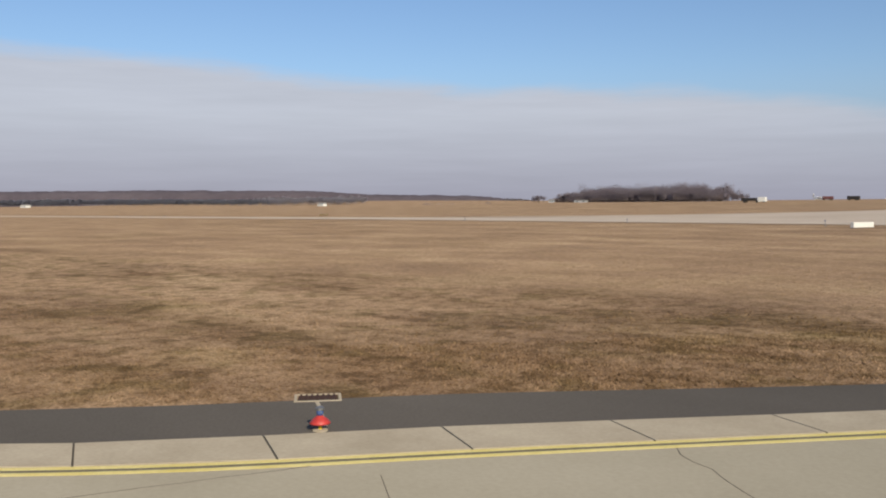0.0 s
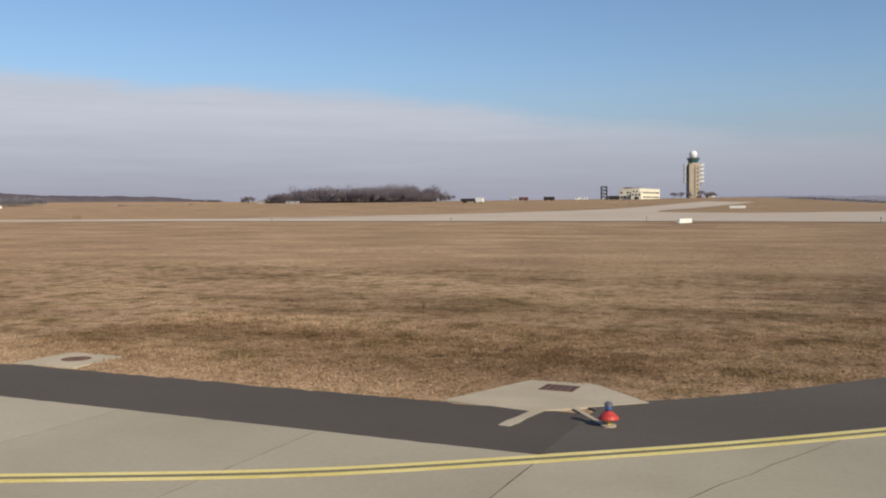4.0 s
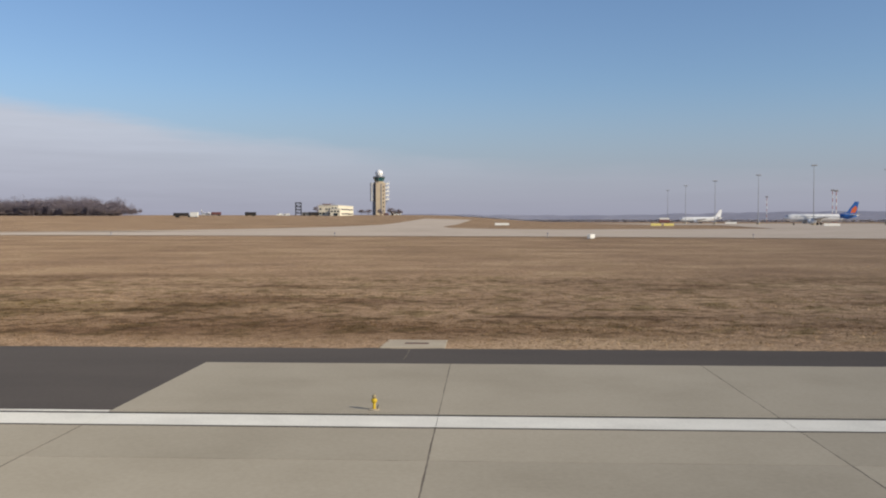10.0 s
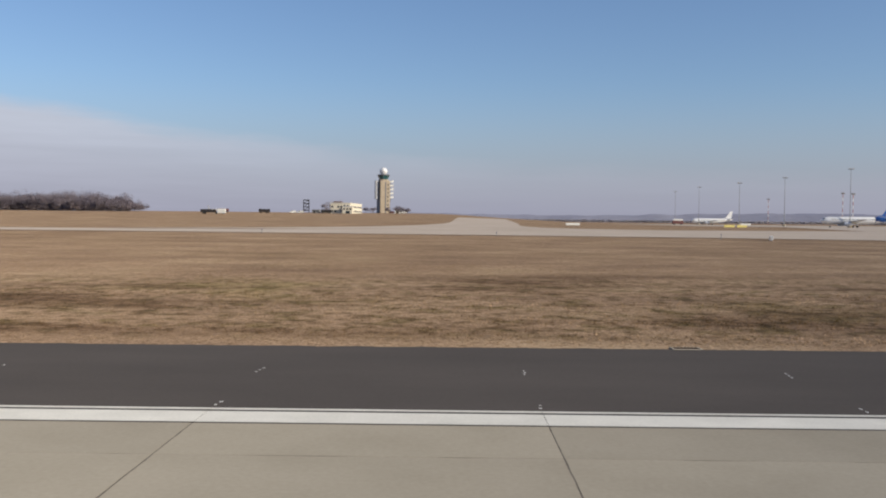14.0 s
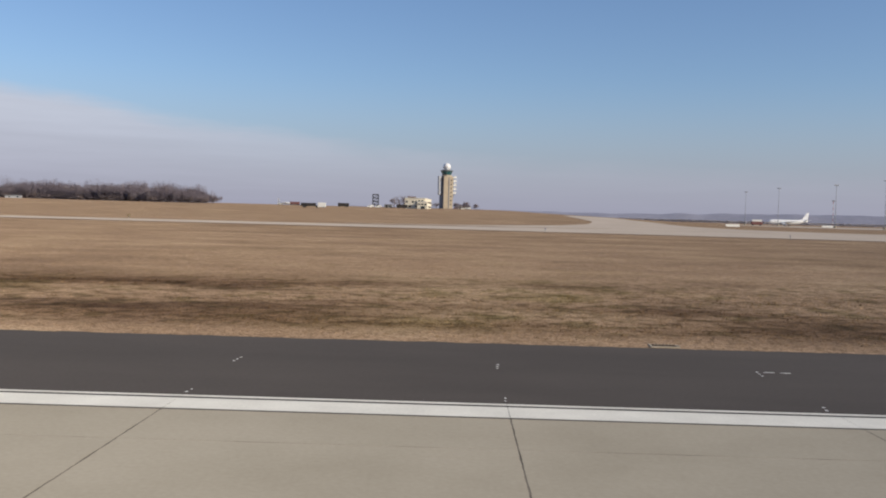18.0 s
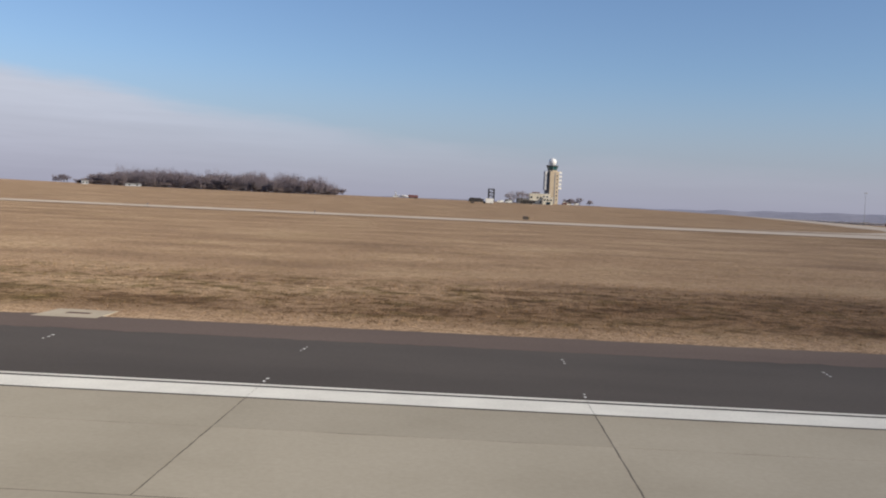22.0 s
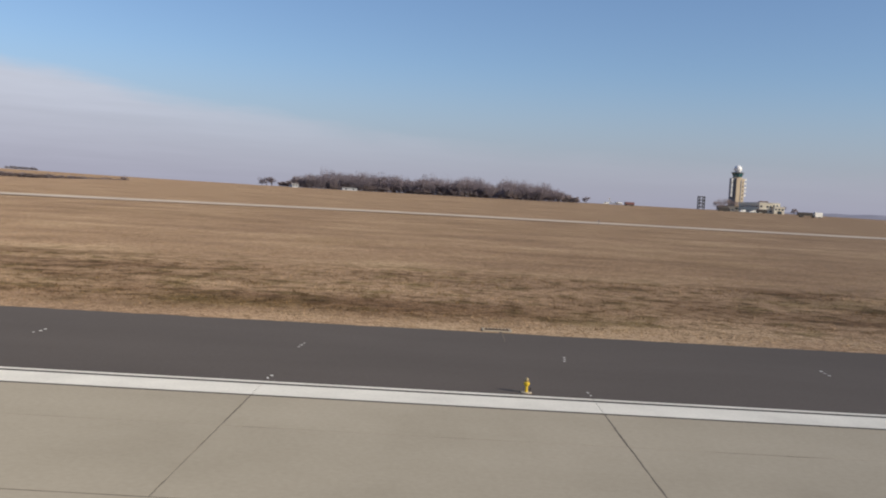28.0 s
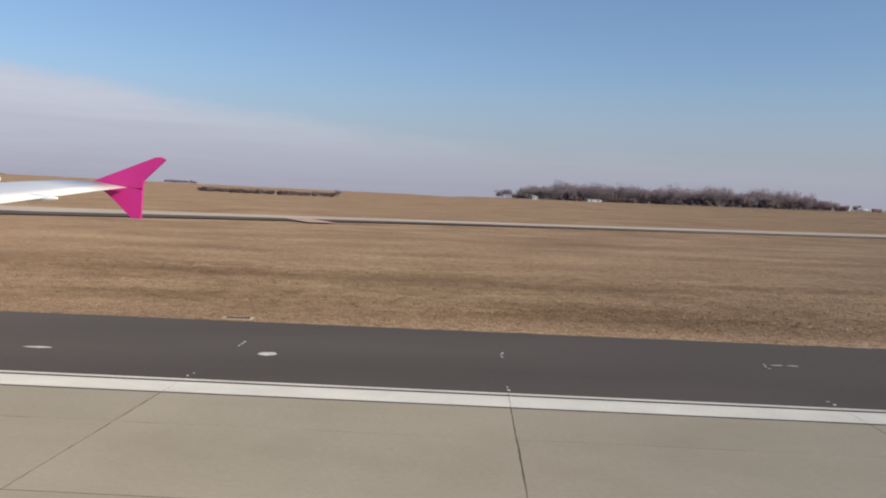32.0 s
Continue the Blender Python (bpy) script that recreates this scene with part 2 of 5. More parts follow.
CONCRETE = surface("concrete", ((0.302, 0.270, 0.202), (0.338, 0.304, 0.230), (0.362, 0.326, 0.250)), 0.22, 0.85, bump=0.12, fine=9, fine_amount=0.06, pieces=0.05)
RUNWAY_CONCRETE = surface("runway_concrete", ((0.302, 0.268, 0.205), (0.338, 0.302, 0.234), (0.362, 0.324, 0.254)), 0.22, 0.85, bump=0.12, fine=9, fine_amount=0.06, pieces=0.05)
KERB_CONCRETE = surface("pale_concrete", ((0.345, 0.295, 0.218), (0.425, 0.37, 0.282)), 0.5, 0.85, bump=0.15, fine=12, fine_amount=0.08)
FAR_CONCRETE = surface("weathered_concrete", ((0.42, 0.352, 0.283), (0.49, 0.415, 0.338)), 0.05, 0.9, fine=0.6, fine_amount=0.08)
ASPHALT = surface("asphalt", ((0.070, 0.061, 0.054), (0.102, 0.089, 0.079)), 0.12, 0.9, bump=0.3, fine=25, fine_amount=0.12, stretch=(0.35, 1, 1))
WORN_ASPHALT = surface("worn_asphalt", ((0.086, 0.075, 0.067), (0.116, 0.101, 0.091)), 0.12, 0.9, bump=0.3, fine=25, fine_amount=0.12, stretch=(0.35, 1, 1))
GREY_ASPHALT = surface("weathered_grey_asphalt", ((0.088, 0.078, 0.067), (0.118, 0.105, 0.091)), 0.12, 0.9, bump=0.3, fine=25, fine_amount=0.14, stretch=(0.35, 1, 1))
OLD_ASPHALT = surface("brown_old_asphalt", ((0.112, 0.085, 0.072), (0.142, 0.109, 0.092)), 0.2, 0.92, bump=0.3, fine=20, fine_amount=0.14, stretch=(0.35, 1, 1))
SEALANT = surface("joint_sealant", ((0.07, 0.058, 0.047), (0.22, 0.19, 0.155)), 0.7, 0.9, fine=30)
WHITE_PAINT = surface("white_road_paint", ((0.60, 0.58, 0.515), (0.71, 0.69, 0.615)), 0.7, 0.7, bump=0.1, fine=14, fine_amount=0.07)
YELLOW_PAINT = surface("yellow_road_paint", ((0.56, 0.465, 0.15), (0.66, 0.575, 0.27)), 0.9, 0.7, bump=0.1, fine=16, fine_amount=0.1)
DULL_BAND = surface("dull_dark_band", ((0.15, 0.135, 0.09), (0.20, 0.18, 0.12)), 0.8, 0.8, fine=16)
PALE_PAINT = surface("worn_pale_paint", ((0.54, 0.52, 0.46), (0.70, 0.68, 0.61)), 0.5, 0.75, fine=10, fine_amount=0.1)
BLACK_PAINT = surface("black_road_paint", ((0.045, 0.041, 0.036), (0.085, 0.078, 0.068)), 0.8, 0.8, fine=16)

OLD_PINK = surface("pink_gravel", ((0.42, 0.29, 0.24), (0.50, 0.36, 0.30)), 0.4, 0.95, fine=6, fine_amount=0.12)


def see_through(m, amount):
    """Thin blades and twigs pass some light on."""
    nt = m.node_tree
    N, L = nt.nodes.new, nt.links.new
    b = nt.nodes["Principled BSDF"]
    tr = N("ShaderNodeBsdfTranslucent")
    L(b.inputs["Base Color"].links[0].from_socket, tr.inputs["Color"])
    mix = N("ShaderNodeMixShader")
    mix.inputs[0].default_value = amount
    L(b.outputs[0], mix.inputs[1])
    L(tr.outputs[0], mix.inputs[2])
    L(mix.outputs[0], nt.nodes["Material Output"].inputs["Surface"])
    return m


def field_material(name="dry_grass_field", colours=((0.266, 0.18, 0.115), (0.36, 0.249, 0.158), (0.442, 0.322, 0.206)), islands=0.0):
    """Dry winter grass: straw, brown and some green in drifts, and trodden bare earth."""
    m = surface(name, colours, 0.11, 0.95, bump=0.0, fine=7.0, fine_amount=0.24, stretch=(0.6, 1, 1), islands=islands)
    nt = m.node_tree
    N, L = nt.nodes.new, nt.links.new
    b = nt.nodes["Principled BSDF"]
    b.inputs["Diffuse Roughness"].default_value = 0.5
    old = b.inputs["Base Color"].links[0].from_socket
    geo = N("ShaderNodeNewGeometry").outputs["Position"]
    mp = N("ShaderNodeMapping")
    mp.inputs["Scale"].default_value = (0.38 / U, 1.0 / U, 1 / U)
    L(geo, mp.inputs[0])
    sep = N("ShaderNodeSeparateXYZ")
    L(mp.outputs[0], sep.inputs[0])
    near = N("ShaderNodeMapRange")
    near.interpolation_type = "SMOOTHSTEP"
    near.inputs["From Min"].default_value, near.inputs["From Max"].default_value = 31.2, 36
    L(sep.outputs[1], near.inputs["Value"])
    # the outer border of the rough belt wanders along the runway, beyond it the field is mown
    border = sep.outputs[1]
    for x_a, x_b, more in ((-220 * 0.38, -40 * 0.38, 20), (-220 * 0.38, -540 * 0.38, 10)):
        step = N("ShaderNodeMapRange")
        step.inputs["From Min"].default_value, step.inputs["From Max"].default_value = x_a, x_b
        step.inputs["To Max"].default_value = more
        L(sep.outputs[0], step.inputs["Value"])
        less = N("ShaderNodeMath")
        less.operation = "SUBTRACT"
        L(border, less.inputs[0])
        L(step.outputs[0], less.inputs[1])
        border = less.outputs[0]
    far = N("ShaderNodeMapRange")
    far.interpolation_type = "SMOOTHSTEP"
    far.inputs["From Min"].default_value, far.inputs["From Max"].default_value = 56, 44
    far.inputs["To Min"].default_value = 0.22
    L(border, far.inputs["Value"])
    belt = N("ShaderNodeMath")
    belt.operation = "MULTIPLY"
    # the drifts are fainter by the taxiway mouth,
    mouth = N("ShaderNodeMapRange")
    mouth.inputs["From Min"].default_value, mouth.inputs["From Max"].default_value = 4 * 0.38, -22 * 0.38
    mouth.inputs["To Min"].default_value = 0.75
    L(sep.outputs[0], mouth.inputs["Value"])
    # and at the far end of the runway
    end = N("ShaderNodeMapRange")
    end.inputs["From Min"].default_value, end.inputs["From Max"].default_value = -470 * 0.38, -620 * 0.38
    end.inputs["To Min"].default_value, end.inputs["To Max"].default_value = 1.0, 0.4
    L(sep.outputs[0], end.inputs["Value"])
    both = N("ShaderNodeMath")
    both.operation = "MULTIPLY"
    L(mouth.outputs[0], both.inputs[0])
    L(end.outputs[0], both.inputs[1])
    rough_turf = N("ShaderNodeMath")
    rough_turf.operation = "MULTIPLY"
    L(far.outputs[0], rough_turf.inputs[0])
    L(both.outputs[0], rough_turf.inputs[1])
    L(near.outputs[0], belt.inputs[0])
    L(rough_turf.outputs[0], belt.inputs[1])
    col = old
    flat = N("ShaderNodeMapping")
    flat.inputs["Scale"].default_value = (1 / U, 1 / U, 1 / U)
    L(geo, flat.inputs[0])
    # drifts drawn out along the runway, then clumps and tussocks
    for scale, lo, hi, tone, seed in ((0.045, 0.46, 0.60, (0.56, 0.51, 0.46), 3.0), (0.22, 0.50, 0.64, (0.56, 0.52, 0.47), 11.0), (0.06, 0.53, 0.66, (0.78, 0.81, 0.66), 8.0),
                                     (1.0, 0.47, 0.60, (0.55, 0.53, 0.47), 10.0), (0.45, 0.50, 0.62, (0.62, 0.64, 0.52), 9.0), (3.2, 0.46, 0.66, (0.70, 0.67, 0.62), 37.0), (10.0, 0.48, 0.60, (0.56, 0.53, 0.48), 38.0)):
        n = N("ShaderNodeTexNoise")
        n.noise_dimensions = "4D"
        n.inputs["W"].default_value = seed
        n.inputs["Scale"].default_value, n.inputs["Detail"].default_value, n.inputs["Roughness"].default_value = scale, 6, 0.6
        L((flat if seed in (8.0, 9.0, 10.0, 37.0, 38.0) else mp).outputs[0], n.inputs["Vector"])
        r = N("ShaderNodeMapRange")
        r.interpolation_type = "SMOOTHSTEP"
        r.inputs["From Min"].default_value, r.inputs["From Max"].default_value = lo, hi
        L(n.outputs[0], r.inputs["Value"])
        f = r.outputs[0]
        if seed < 12:
            q = N("ShaderNodeMath")
            q.operation = "MULTIPLY"
            L(f, q.inputs[0])
            L(belt.outputs[0], q.inputs[1])
            f = q.outputs[0]
        x = N("ShaderNodeMix")
        x.data_type, x.blend_type = "RGBA", "MULTIPLY"
        L(f, x.inputs["Factor"])
        L(col, x.inputs[6])
        x.inputs[7].default_value = (*tone, 1)
        col = x.outputs[2]
    L(col, b.inputs["Base Color"])
    # tussocks stand proud of the turf
    rough = None
    for scale, seed in ((2.2, 51.0), (7.0, 63.0)):
        n = N("ShaderNodeTexNoise")
        n.noise_dimensions = "4D"
        n.inputs["W"].default_value = seed
        n.inputs["Scale"].default_value, n.inputs["Detail"].default_value = scale, 3
        L(flat.outputs[0], n.inputs["Vector"])
        bp = N("ShaderNodeBump")
        bp.inputs["Strength"].default_value, bp.inputs["Distance"].default_value = 0.85, 0.22 / scale * U
        L(n.outputs[0], bp.inputs["Height"])
        if rough:
            L(rough, bp.inputs["Normal"])
        rough = bp.outputs[0]
    L(rough, b.inputs["Normal"])
    return m


FIELD = field_material()


# ---- the ground: one sheet to the horizon ----
def build_ground():
    def steps(pairs):
        out = []
        for a, b, d in pairs:
            out += list(np.arange(a, b, d))
        return np.array(out + [pairs[-1][1]])
    xs = steps(((-4600, -1600, 250), (-1600, -760, 60), (-760, 0, 10), (0, 66, 1.5), (66, 120, 9), (120, 600, 40), (600, 4600, 250)))
    ys = steps(((-1500, -100, 200), (-100, 20, 40), (20, 31, 11), (31, 35, 0.5), (35, 66, 1.25), (66, 120, 6), (120, 420, 15), (420, 1400, 35), (1400, 4600, 200)))
    X, Y = np.meshgrid(xs, ys)
    Z = height(X, Y)
    n, k = len(xs), len(ys)
    V = np.stack([X.ravel(), Y.ravel(), Z.ravel()], 1)
    i = (np.arange(k - 1)[:, None] * n + np.arange(n - 1)[None]).ravel()
    me = raw("ground", V, np.stack([i, i + 1, i + n + 1, i + n], 1), FIELD, smooth=True)
    return tagged(new("ground", me), "dry straw-coloured winter grass airfield with brown drifts", "ground", kind="structure")


build_ground()


def drape(name, edges, material, lift, label, category="pavement", cross=6, kind="structure"):
    """A paved strip that follows the land between pairs of edge points."""
    V, F = [], []
    for (ax, ay), (bx, by) in edges:
        for j in range(cross + 1):
            x, y = ax + (bx - ax) * j / cross, ay + (by - ay) * j / cross
            V.append((x, y, hz(x, y) + lift))
    w = cross + 1
    for i in range(len(edges) - 1):
        for j in range(cross):
            F.append((i * w + j, (i + 1) * w + j, (i + 1) * w + j + 1, i * w + j + 1))
    ob = new(name, raw(name, V, F, material))
    return tagged(ob, label, category, kind=kind)


def fine(points, step):
    """A smooth line through a few plan points."""
    p = np.array(points, float)
    s = np.concatenate([[0], np.cumsum(np.hypot(*np.diff(p, axis=0).T))])
    t = np.linspace(0, s[-1], max(2, int(s[-1] / step) + 1))
    q = np.stack([np.interp(t, s, p[:, 0]), np.interp(t, s, p[:, 1])], 1)
    for _ in range(3):
        q[1:-1] = 0.25 * q[:-2] + 0.5 * q[1:-1] + 0.25 * q[2:]
    return q


def band(a, b, step=8.0):
    """Pairs of edge points between two lines of plan points."""
    n = 60
    def even(p):
        q = fine(p, step)
        t = np.linspace(0, len(q) - 1, n)
        k = np.arange(len(q))
        return np.stack([np.interp(t, k, q[:, 0]), np.interp(t, k, q[:, 1])], 1)
    return list(zip(even(a), even(b)))


# the parallel taxiway, its branch over the rise, and the apron
drape("taxiway", band([(-1100, 95), (-700, 131), (-600, 155), (-540, 174), (-470, 199), (-150, 201), (-10, 190), (40, 176), (140, 168), (420, 168)],
                      [(-1100, 117), (-700, 153), (-600, 177), (-540, 196), (-470, 216), (-250, 220), (-150, 229), (-10, 276), (60, 292), (140, 300), (420, 300)], 6),
      FAR_CONCRETE, 0.10, "pale weathered concrete taxiway across the field", "taxiway")
drape("taxiway_branch", band([(-165, 234), (-125, 252), (-98, 285), (-82, 330), (-70, 400), (-65, 560)],
                             [(10, 268), (-25, 282), (-40, 300), (-44, 335), (-40, 400), (-36, 560)], 6),
      FAR_CONCRETE, 0.14, "pale concrete taxiway branching away over the rise", "taxiway")
drape("apron", band([(62, 288), (66, 350), (72, 420), (60, 540), (60, 860)], [(900, 288), (900, 350), (900, 420), (900, 540), (900, 860)], 6),
      FAR_CONCRETE, 0.12, "wide concrete apron with parked airliners", "apron", cross=20)


drape("dark_strip", band([(-1000, 30), (-760, 90), (-714, 115), (-683, 131), (-658, 141), (-600, 157), (-530, 176.5)], [(-1000, 38), (-760, 100), (-720, 126), (-688, 140), (-661, 148), (-601, 160), (-530, 177.5)], 6),
      WORN_ASPHALT, 0.16, "dark strip in front of the taxiway", "road", cross=3)
drape("strip_crossing", [((-676.4, 126.3), (-682.4, 139.6)), ((-674.4, 126.8), (-680.4, 140.2)), ((-672.4, 127.4), (-678.4, 140.8))], OLD_PINK, 0.20, "pinkish gravel crossing over the dark strip", "road", cross=3)


# ---- runway, shoulder and the taxiway mouth ----
SLAB = 7.5
LINE0, LINE1, EDGE, ASPH, LAWN = 19.17, 20.25, 20.62, 27.75, 31.05
YELLOW = [(-1.2, 19.7), (0, 20.15), (6, 22.7), (11.4, 25.3), (17.2, 29.5), (22.3, 33.9), (26.4, 37.7), (28.6, 40.2), (30.7, 43.2), (36, 50.2), (60, 82)]
KERB_OUT = [(23.0, 36.8), (24.5, 38.3), (26.1, 39.9), (29.5, 44.8), (35.3, 52.1), (58.6, 83)]
LAWN_LINE = [(10, LAWN), (13.5, 31.6), (15.8, 33.2), (18, 35.3), (20.1, 37.9), (23.9, 42.4), (27.2, 47.2), (31, 51.5), (34.3, 55.3), (56, 86)]


def aside(line, d, step=1.0):
    """The line d metres to its left, seen along it."""
    q = fine(line, step)
    t = np.gradient(q, axis=0)
    t /= np.hypot(t[:, 0], t[:, 1])[:, None]
    return np.stack([q[:, 0] - t[:, 1] * d, q[:, 1] + t[:, 0] * d], 1)


def worn_edge(x0, x1, y, amp, seed):
    """A crumbling line y metres out from the lawn's edge."""
    return [(x, (float(lawn_y(x)) + y) + amp * noise.noise((x * 0.9, seed, 0)) + 0.6 * amp * noise.noise((x * 3.1, seed, 7))) for x in np.linspace(x0, x1, max(2, int((x1 - x0) / 0.25)))]


def build_runway():
    k0, k1 = -99, 0
    x0, x1 = SLAB * k0, 66.0
    bm = B()
    box(bm, (x0 + x1) / 2, -4.6, -0.30, x1 - x0, 50.4, 0.297)
    box(bm, -11.5, 24.15, -0.30, 52.0, 7.15, 0.297)
    runway = solid("runway", bm, SEALANT, label="pale concrete slab runway with dark sealed joints", category="runway", kind="structure")
    columns = [(SLAB * k, SLAB * (k + 1)) for k in range(k0, k1)] + [(0, 4.9), (4.9, 9.9), (9.9, 14.5)] + [(14.5 + 5 * i, 19.5 + 5 * i) for i in range(10)]
    def slab_mesh(w, y0, y1, kind):
        """A slab with slightly crumbled edges; the kind sets how wide its joints gape."""
        r = random.Random(kind * 91 + int(w * 10))
        gap = (0.010, 0.014, 0.019, 0.016)[kind]
        n = 20
        left = [(-w / 2 + gap + 0.012 * noise.noise((i * 0.9, kind * 7.1, w)) + r.uniform(0, 0.004), y0 + (y1 - y0) * i / n) for i in range(n + 1)]
        right = [(w / 2 - gap + 0.012 * noise.noise((i * 0.9, kind * 5.3, -w)) - r.uniform(0, 0.004), y0 + (y1 - y0) * i / n) for i in range(n + 1)]
        top = [(w / 2 - w * i / 12, y1 - 0.004 - max(0, 0.05 * noise.noise((i * 0.9, kind * 3.7, y1)))) for i in range(1, 12)]
        bm = B()
        prism(bm, right + top + left[::-1], -0.2, 0.0)
        return mesh_of("slab", bm, RUNWAY_CONCRETE)

    made = {}
    pick = random.Random(4)
    for y0, y1 in ((16.508, EDGE), (12.44, 16.5), (EDGE + 0.02, ASPH)):
        for a, b in columns:
            if y1 == ASPH and not -38 < a < 14:
                continue
            key = (y0, round(b - a, 2), 0 if y1 == ASPH else pick.choice((0, 1, 1, 2, 3)))
            if key not in made:
                made[key] = slab_mesh(key[1], y0, y1, key[2])
            part("slab", made[key], None, runway, loc=((a + b) / 2, 0, 0.0))
    bm = B()
    box(bm, (x0 + x1) / 2, (12.41 - 28) / 2, -0.2, x1 - x0, 40.4, 0.2)
    part("runway_middle", bm, RUNWAY_CONCRETE, runway)
    line = thing("runway_edge_line", label="broad white painted runway edge line between black bands", category="road marking", kind="structure")
    strip = {}
    for a, b in columns:
        w = round(min(b, 40) - a, 2)
        if w <= 0:
            continue
        for nm, y0, y1, m in (("white_band", LINE0, LINE1, WHITE_PAINT), ("pale_band", LINE1 + 0.172, EDGE - 0.01, PALE_PAINT)):
            if nm == "pale_band" and b > -37:
                continue
            if (nm, w) not in strip:
                bm = B()
                box(bm, 0, (y0 + y1) / 2, 0.0005, w - 0.012, y1 - y0, 0.004)
                strip[nm, w] = mesh_of(nm, bm, m)
            part(nm, strip[nm, w], None, line, loc=(a + w / 2, 0, 0))
    for y0, y1 in ((LINE1 + 0.002, LINE1 + 0.17), (LINE0 - 0.10, LINE0 - 0.002)):
        bm = B()
        edge = [(x, y0 + 0.02 * noise.noise((x * 1.3, y0, 2))) for x in np.arange(x0, 40, 0.75)] if y0 < LINE0 else [(x0, y0), (40, y0)]
        prism(bm, edge + [(40, y1), (x0, y1)], 0.0005, 0.004)
        part("black_band", bm, BLACK_PAINT, line)
    bm = B()
    box(bm, -353, 9.0, 0.0005, 70, 10.1, 0.005)
    solid("aiming_marking", bm, WHITE_PAINT, label="broad white painted aiming bar on the runway", category="road marking", kind="structure")


build_runway()


def build_shoulders():
    for x0, x1, y0, label in ((-742.5, -276.8, EDGE + 0.004, "worn brownish grey asphalt runway shoulder"), (-276.79, -37.5, EDGE + 0.004, "dark grey asphalt runway shoulder"), (-37.49, 14.4, ASPH + 0.004, "narrow dark grey asphalt strip beside the slabs")):
        bm = B()
        outer = worn_edge(x0, x1, 0.0, 0.16, 3.0)
        prism(bm, [(x0, y0), (x1, y0)] + outer[::-1], -0.3, -0.004)
        solid("shoulder", bm, WORN_ASPHALT if x0 < -700 else ASPHALT, label=label, category="pavement", kind="structure")
    bm = B()
    prism(bm, worn_edge(-276.7, -150, -3.0, 0.25, 9.0) + worn_edge(-276.7, -150, -0.03, 0.08, 3.0)[::-1], -0.05, 0.001)
    solid("shoulder_outer_strip", bm, OLD_ASPHALT, label="reddish brown worn strip of old asphalt", category="pavement", kind="structure")
    # taxiway mouth: asphalt verge, slabs, kerb
    y_out = aside(YELLOW, 0.24)
    at = float(np.interp(14.52, y_out[:, 0], y_out[:, 1]))
    y_out = y_out[y_out[:, 0] > 14.7]
    lawn = fine(LAWN_LINE, 1.0)
    lawn = lawn[lawn[:, 0] > 13.2]
    bm = B()
    prism(bm, [(14.41, at)] + [tuple(p) for p in y_out] + [tuple(p) for p in lawn[::-1]] + [(14.41, 31.5)], -0.3, -0.006)
    solid("taxiway_verge", bm, GREY_ASPHALT, label="dark asphalt verge curving along the taxiway", category="pavement", kind="structure")
    bm = B()
    prism(bm, [(14.52, EDGE + 0.03), (90, EDGE + 0.03), (90, 82)] + [tuple(p) for p in y_out[::-1]] + [(14.52, at)], -0.25, 0.002)
    mouth = solid("taxiway_mouth", bm, CONCRETE, label="pale concrete slabs of the taxiway mouth", category="pavement", kind="structure")
    for a, b in (((14.6, 20.7), (19.2, 30.8)), ((19.5, 20.7), (24.6, 35.5)), ((24.3, 33.9), (26.7, 31.9)), ((27.2, 34.6), (30.0, 42.0)), ((31.0, 41.8), (35.6, 38.5)), ((33.6, 46.5), (38.5, 43.0))):
        bm = B()
        n = 14
        pts = [Vector((a[0] + (b[0] - a[0]) * i / n, a[1] + (b[1] - a[1]) * i / n)) + Vector((noise.noise((i * 0.8, a[0], 1)) * 0.12, noise.noise((i * 0.8, a[0], 5)) * 0.12)) for i in range(n + 1)]
        s = Vector((-(b[1] - a[1]), b[0] - a[0])).normalized() * 0.007
        prism(bm, [tuple(p - s) for p in pts] + [tuple(p + s) for p in pts[::-1]], 0.0, 0.006)
        bmesh.ops.recalc_face_normals(bm, faces=bm.faces)
        part("crack", bm, SEALANT, mouth, "dark filled crack in the concrete")
    kerb = thing("taxiway_kerb", label="pale concrete gutter slabs along the taxiway edge", category="kerb", kind="structure")
    inner, outer = aside(YELLOW, 0.19, 0.4), fine(KERB_OUT, 0.4)
    inner = inner[inner[:, 0] > 24.4]
    n = min(len(inner), len(outer))
    t = np.linspace(0, 1, 18)
    ins = np.stack([np.interp(t, np.linspace(0, 1, len(inner)), inner[:, i]) for i in (0, 1)], 1)
    outs = np.stack([np.interp(t, np.linspace(0, 1, len(outer)), outer[:, i]) for i in (0, 1)], 1)
    for i in range(17):
        d = (ins[i + 1] - ins[i]) * 0.006
        bm = B()
        quad = [ins[i] + d, ins[i + 1] - d, outs[i + 1] - d, outs[i] + d]
        bev = prism(bm, [tuple(p) for p in quad], -0.2, 0.03)
        bmesh.ops.recalc_face_normals(bm, faces=bm.faces)
        part("gutter_slab", bm, KERB_CONCRETE, kerb)
    lines = thing("taxiway_edge_line", label="double yellow painted taxiway edge line", category="road marking", kind="structure")
    for d in (-0.29, 0.03):
        bm = B()
        prism(bm, [tuple(p) for p in aside(YELLOW, d)] + [tuple(p) for p in aside(YELLOW, d + 0.15)[::-1]], 0.003, 0.012)
        bmesh.ops.recalc_face_normals(bm, faces=bm.faces)
        part("yellow_band", bm, YELLOW_PAINT, lines)
    bm = B()
    prism(bm, [tuple(p) for p in aside(YELLOW, -0.138)] + [tuple(p) for p in aside(YELLOW, 0.028)[::-1]], 0.003, 0.008)
    bmesh.ops.recalc_face_normals(bm, faces=bm.faces)
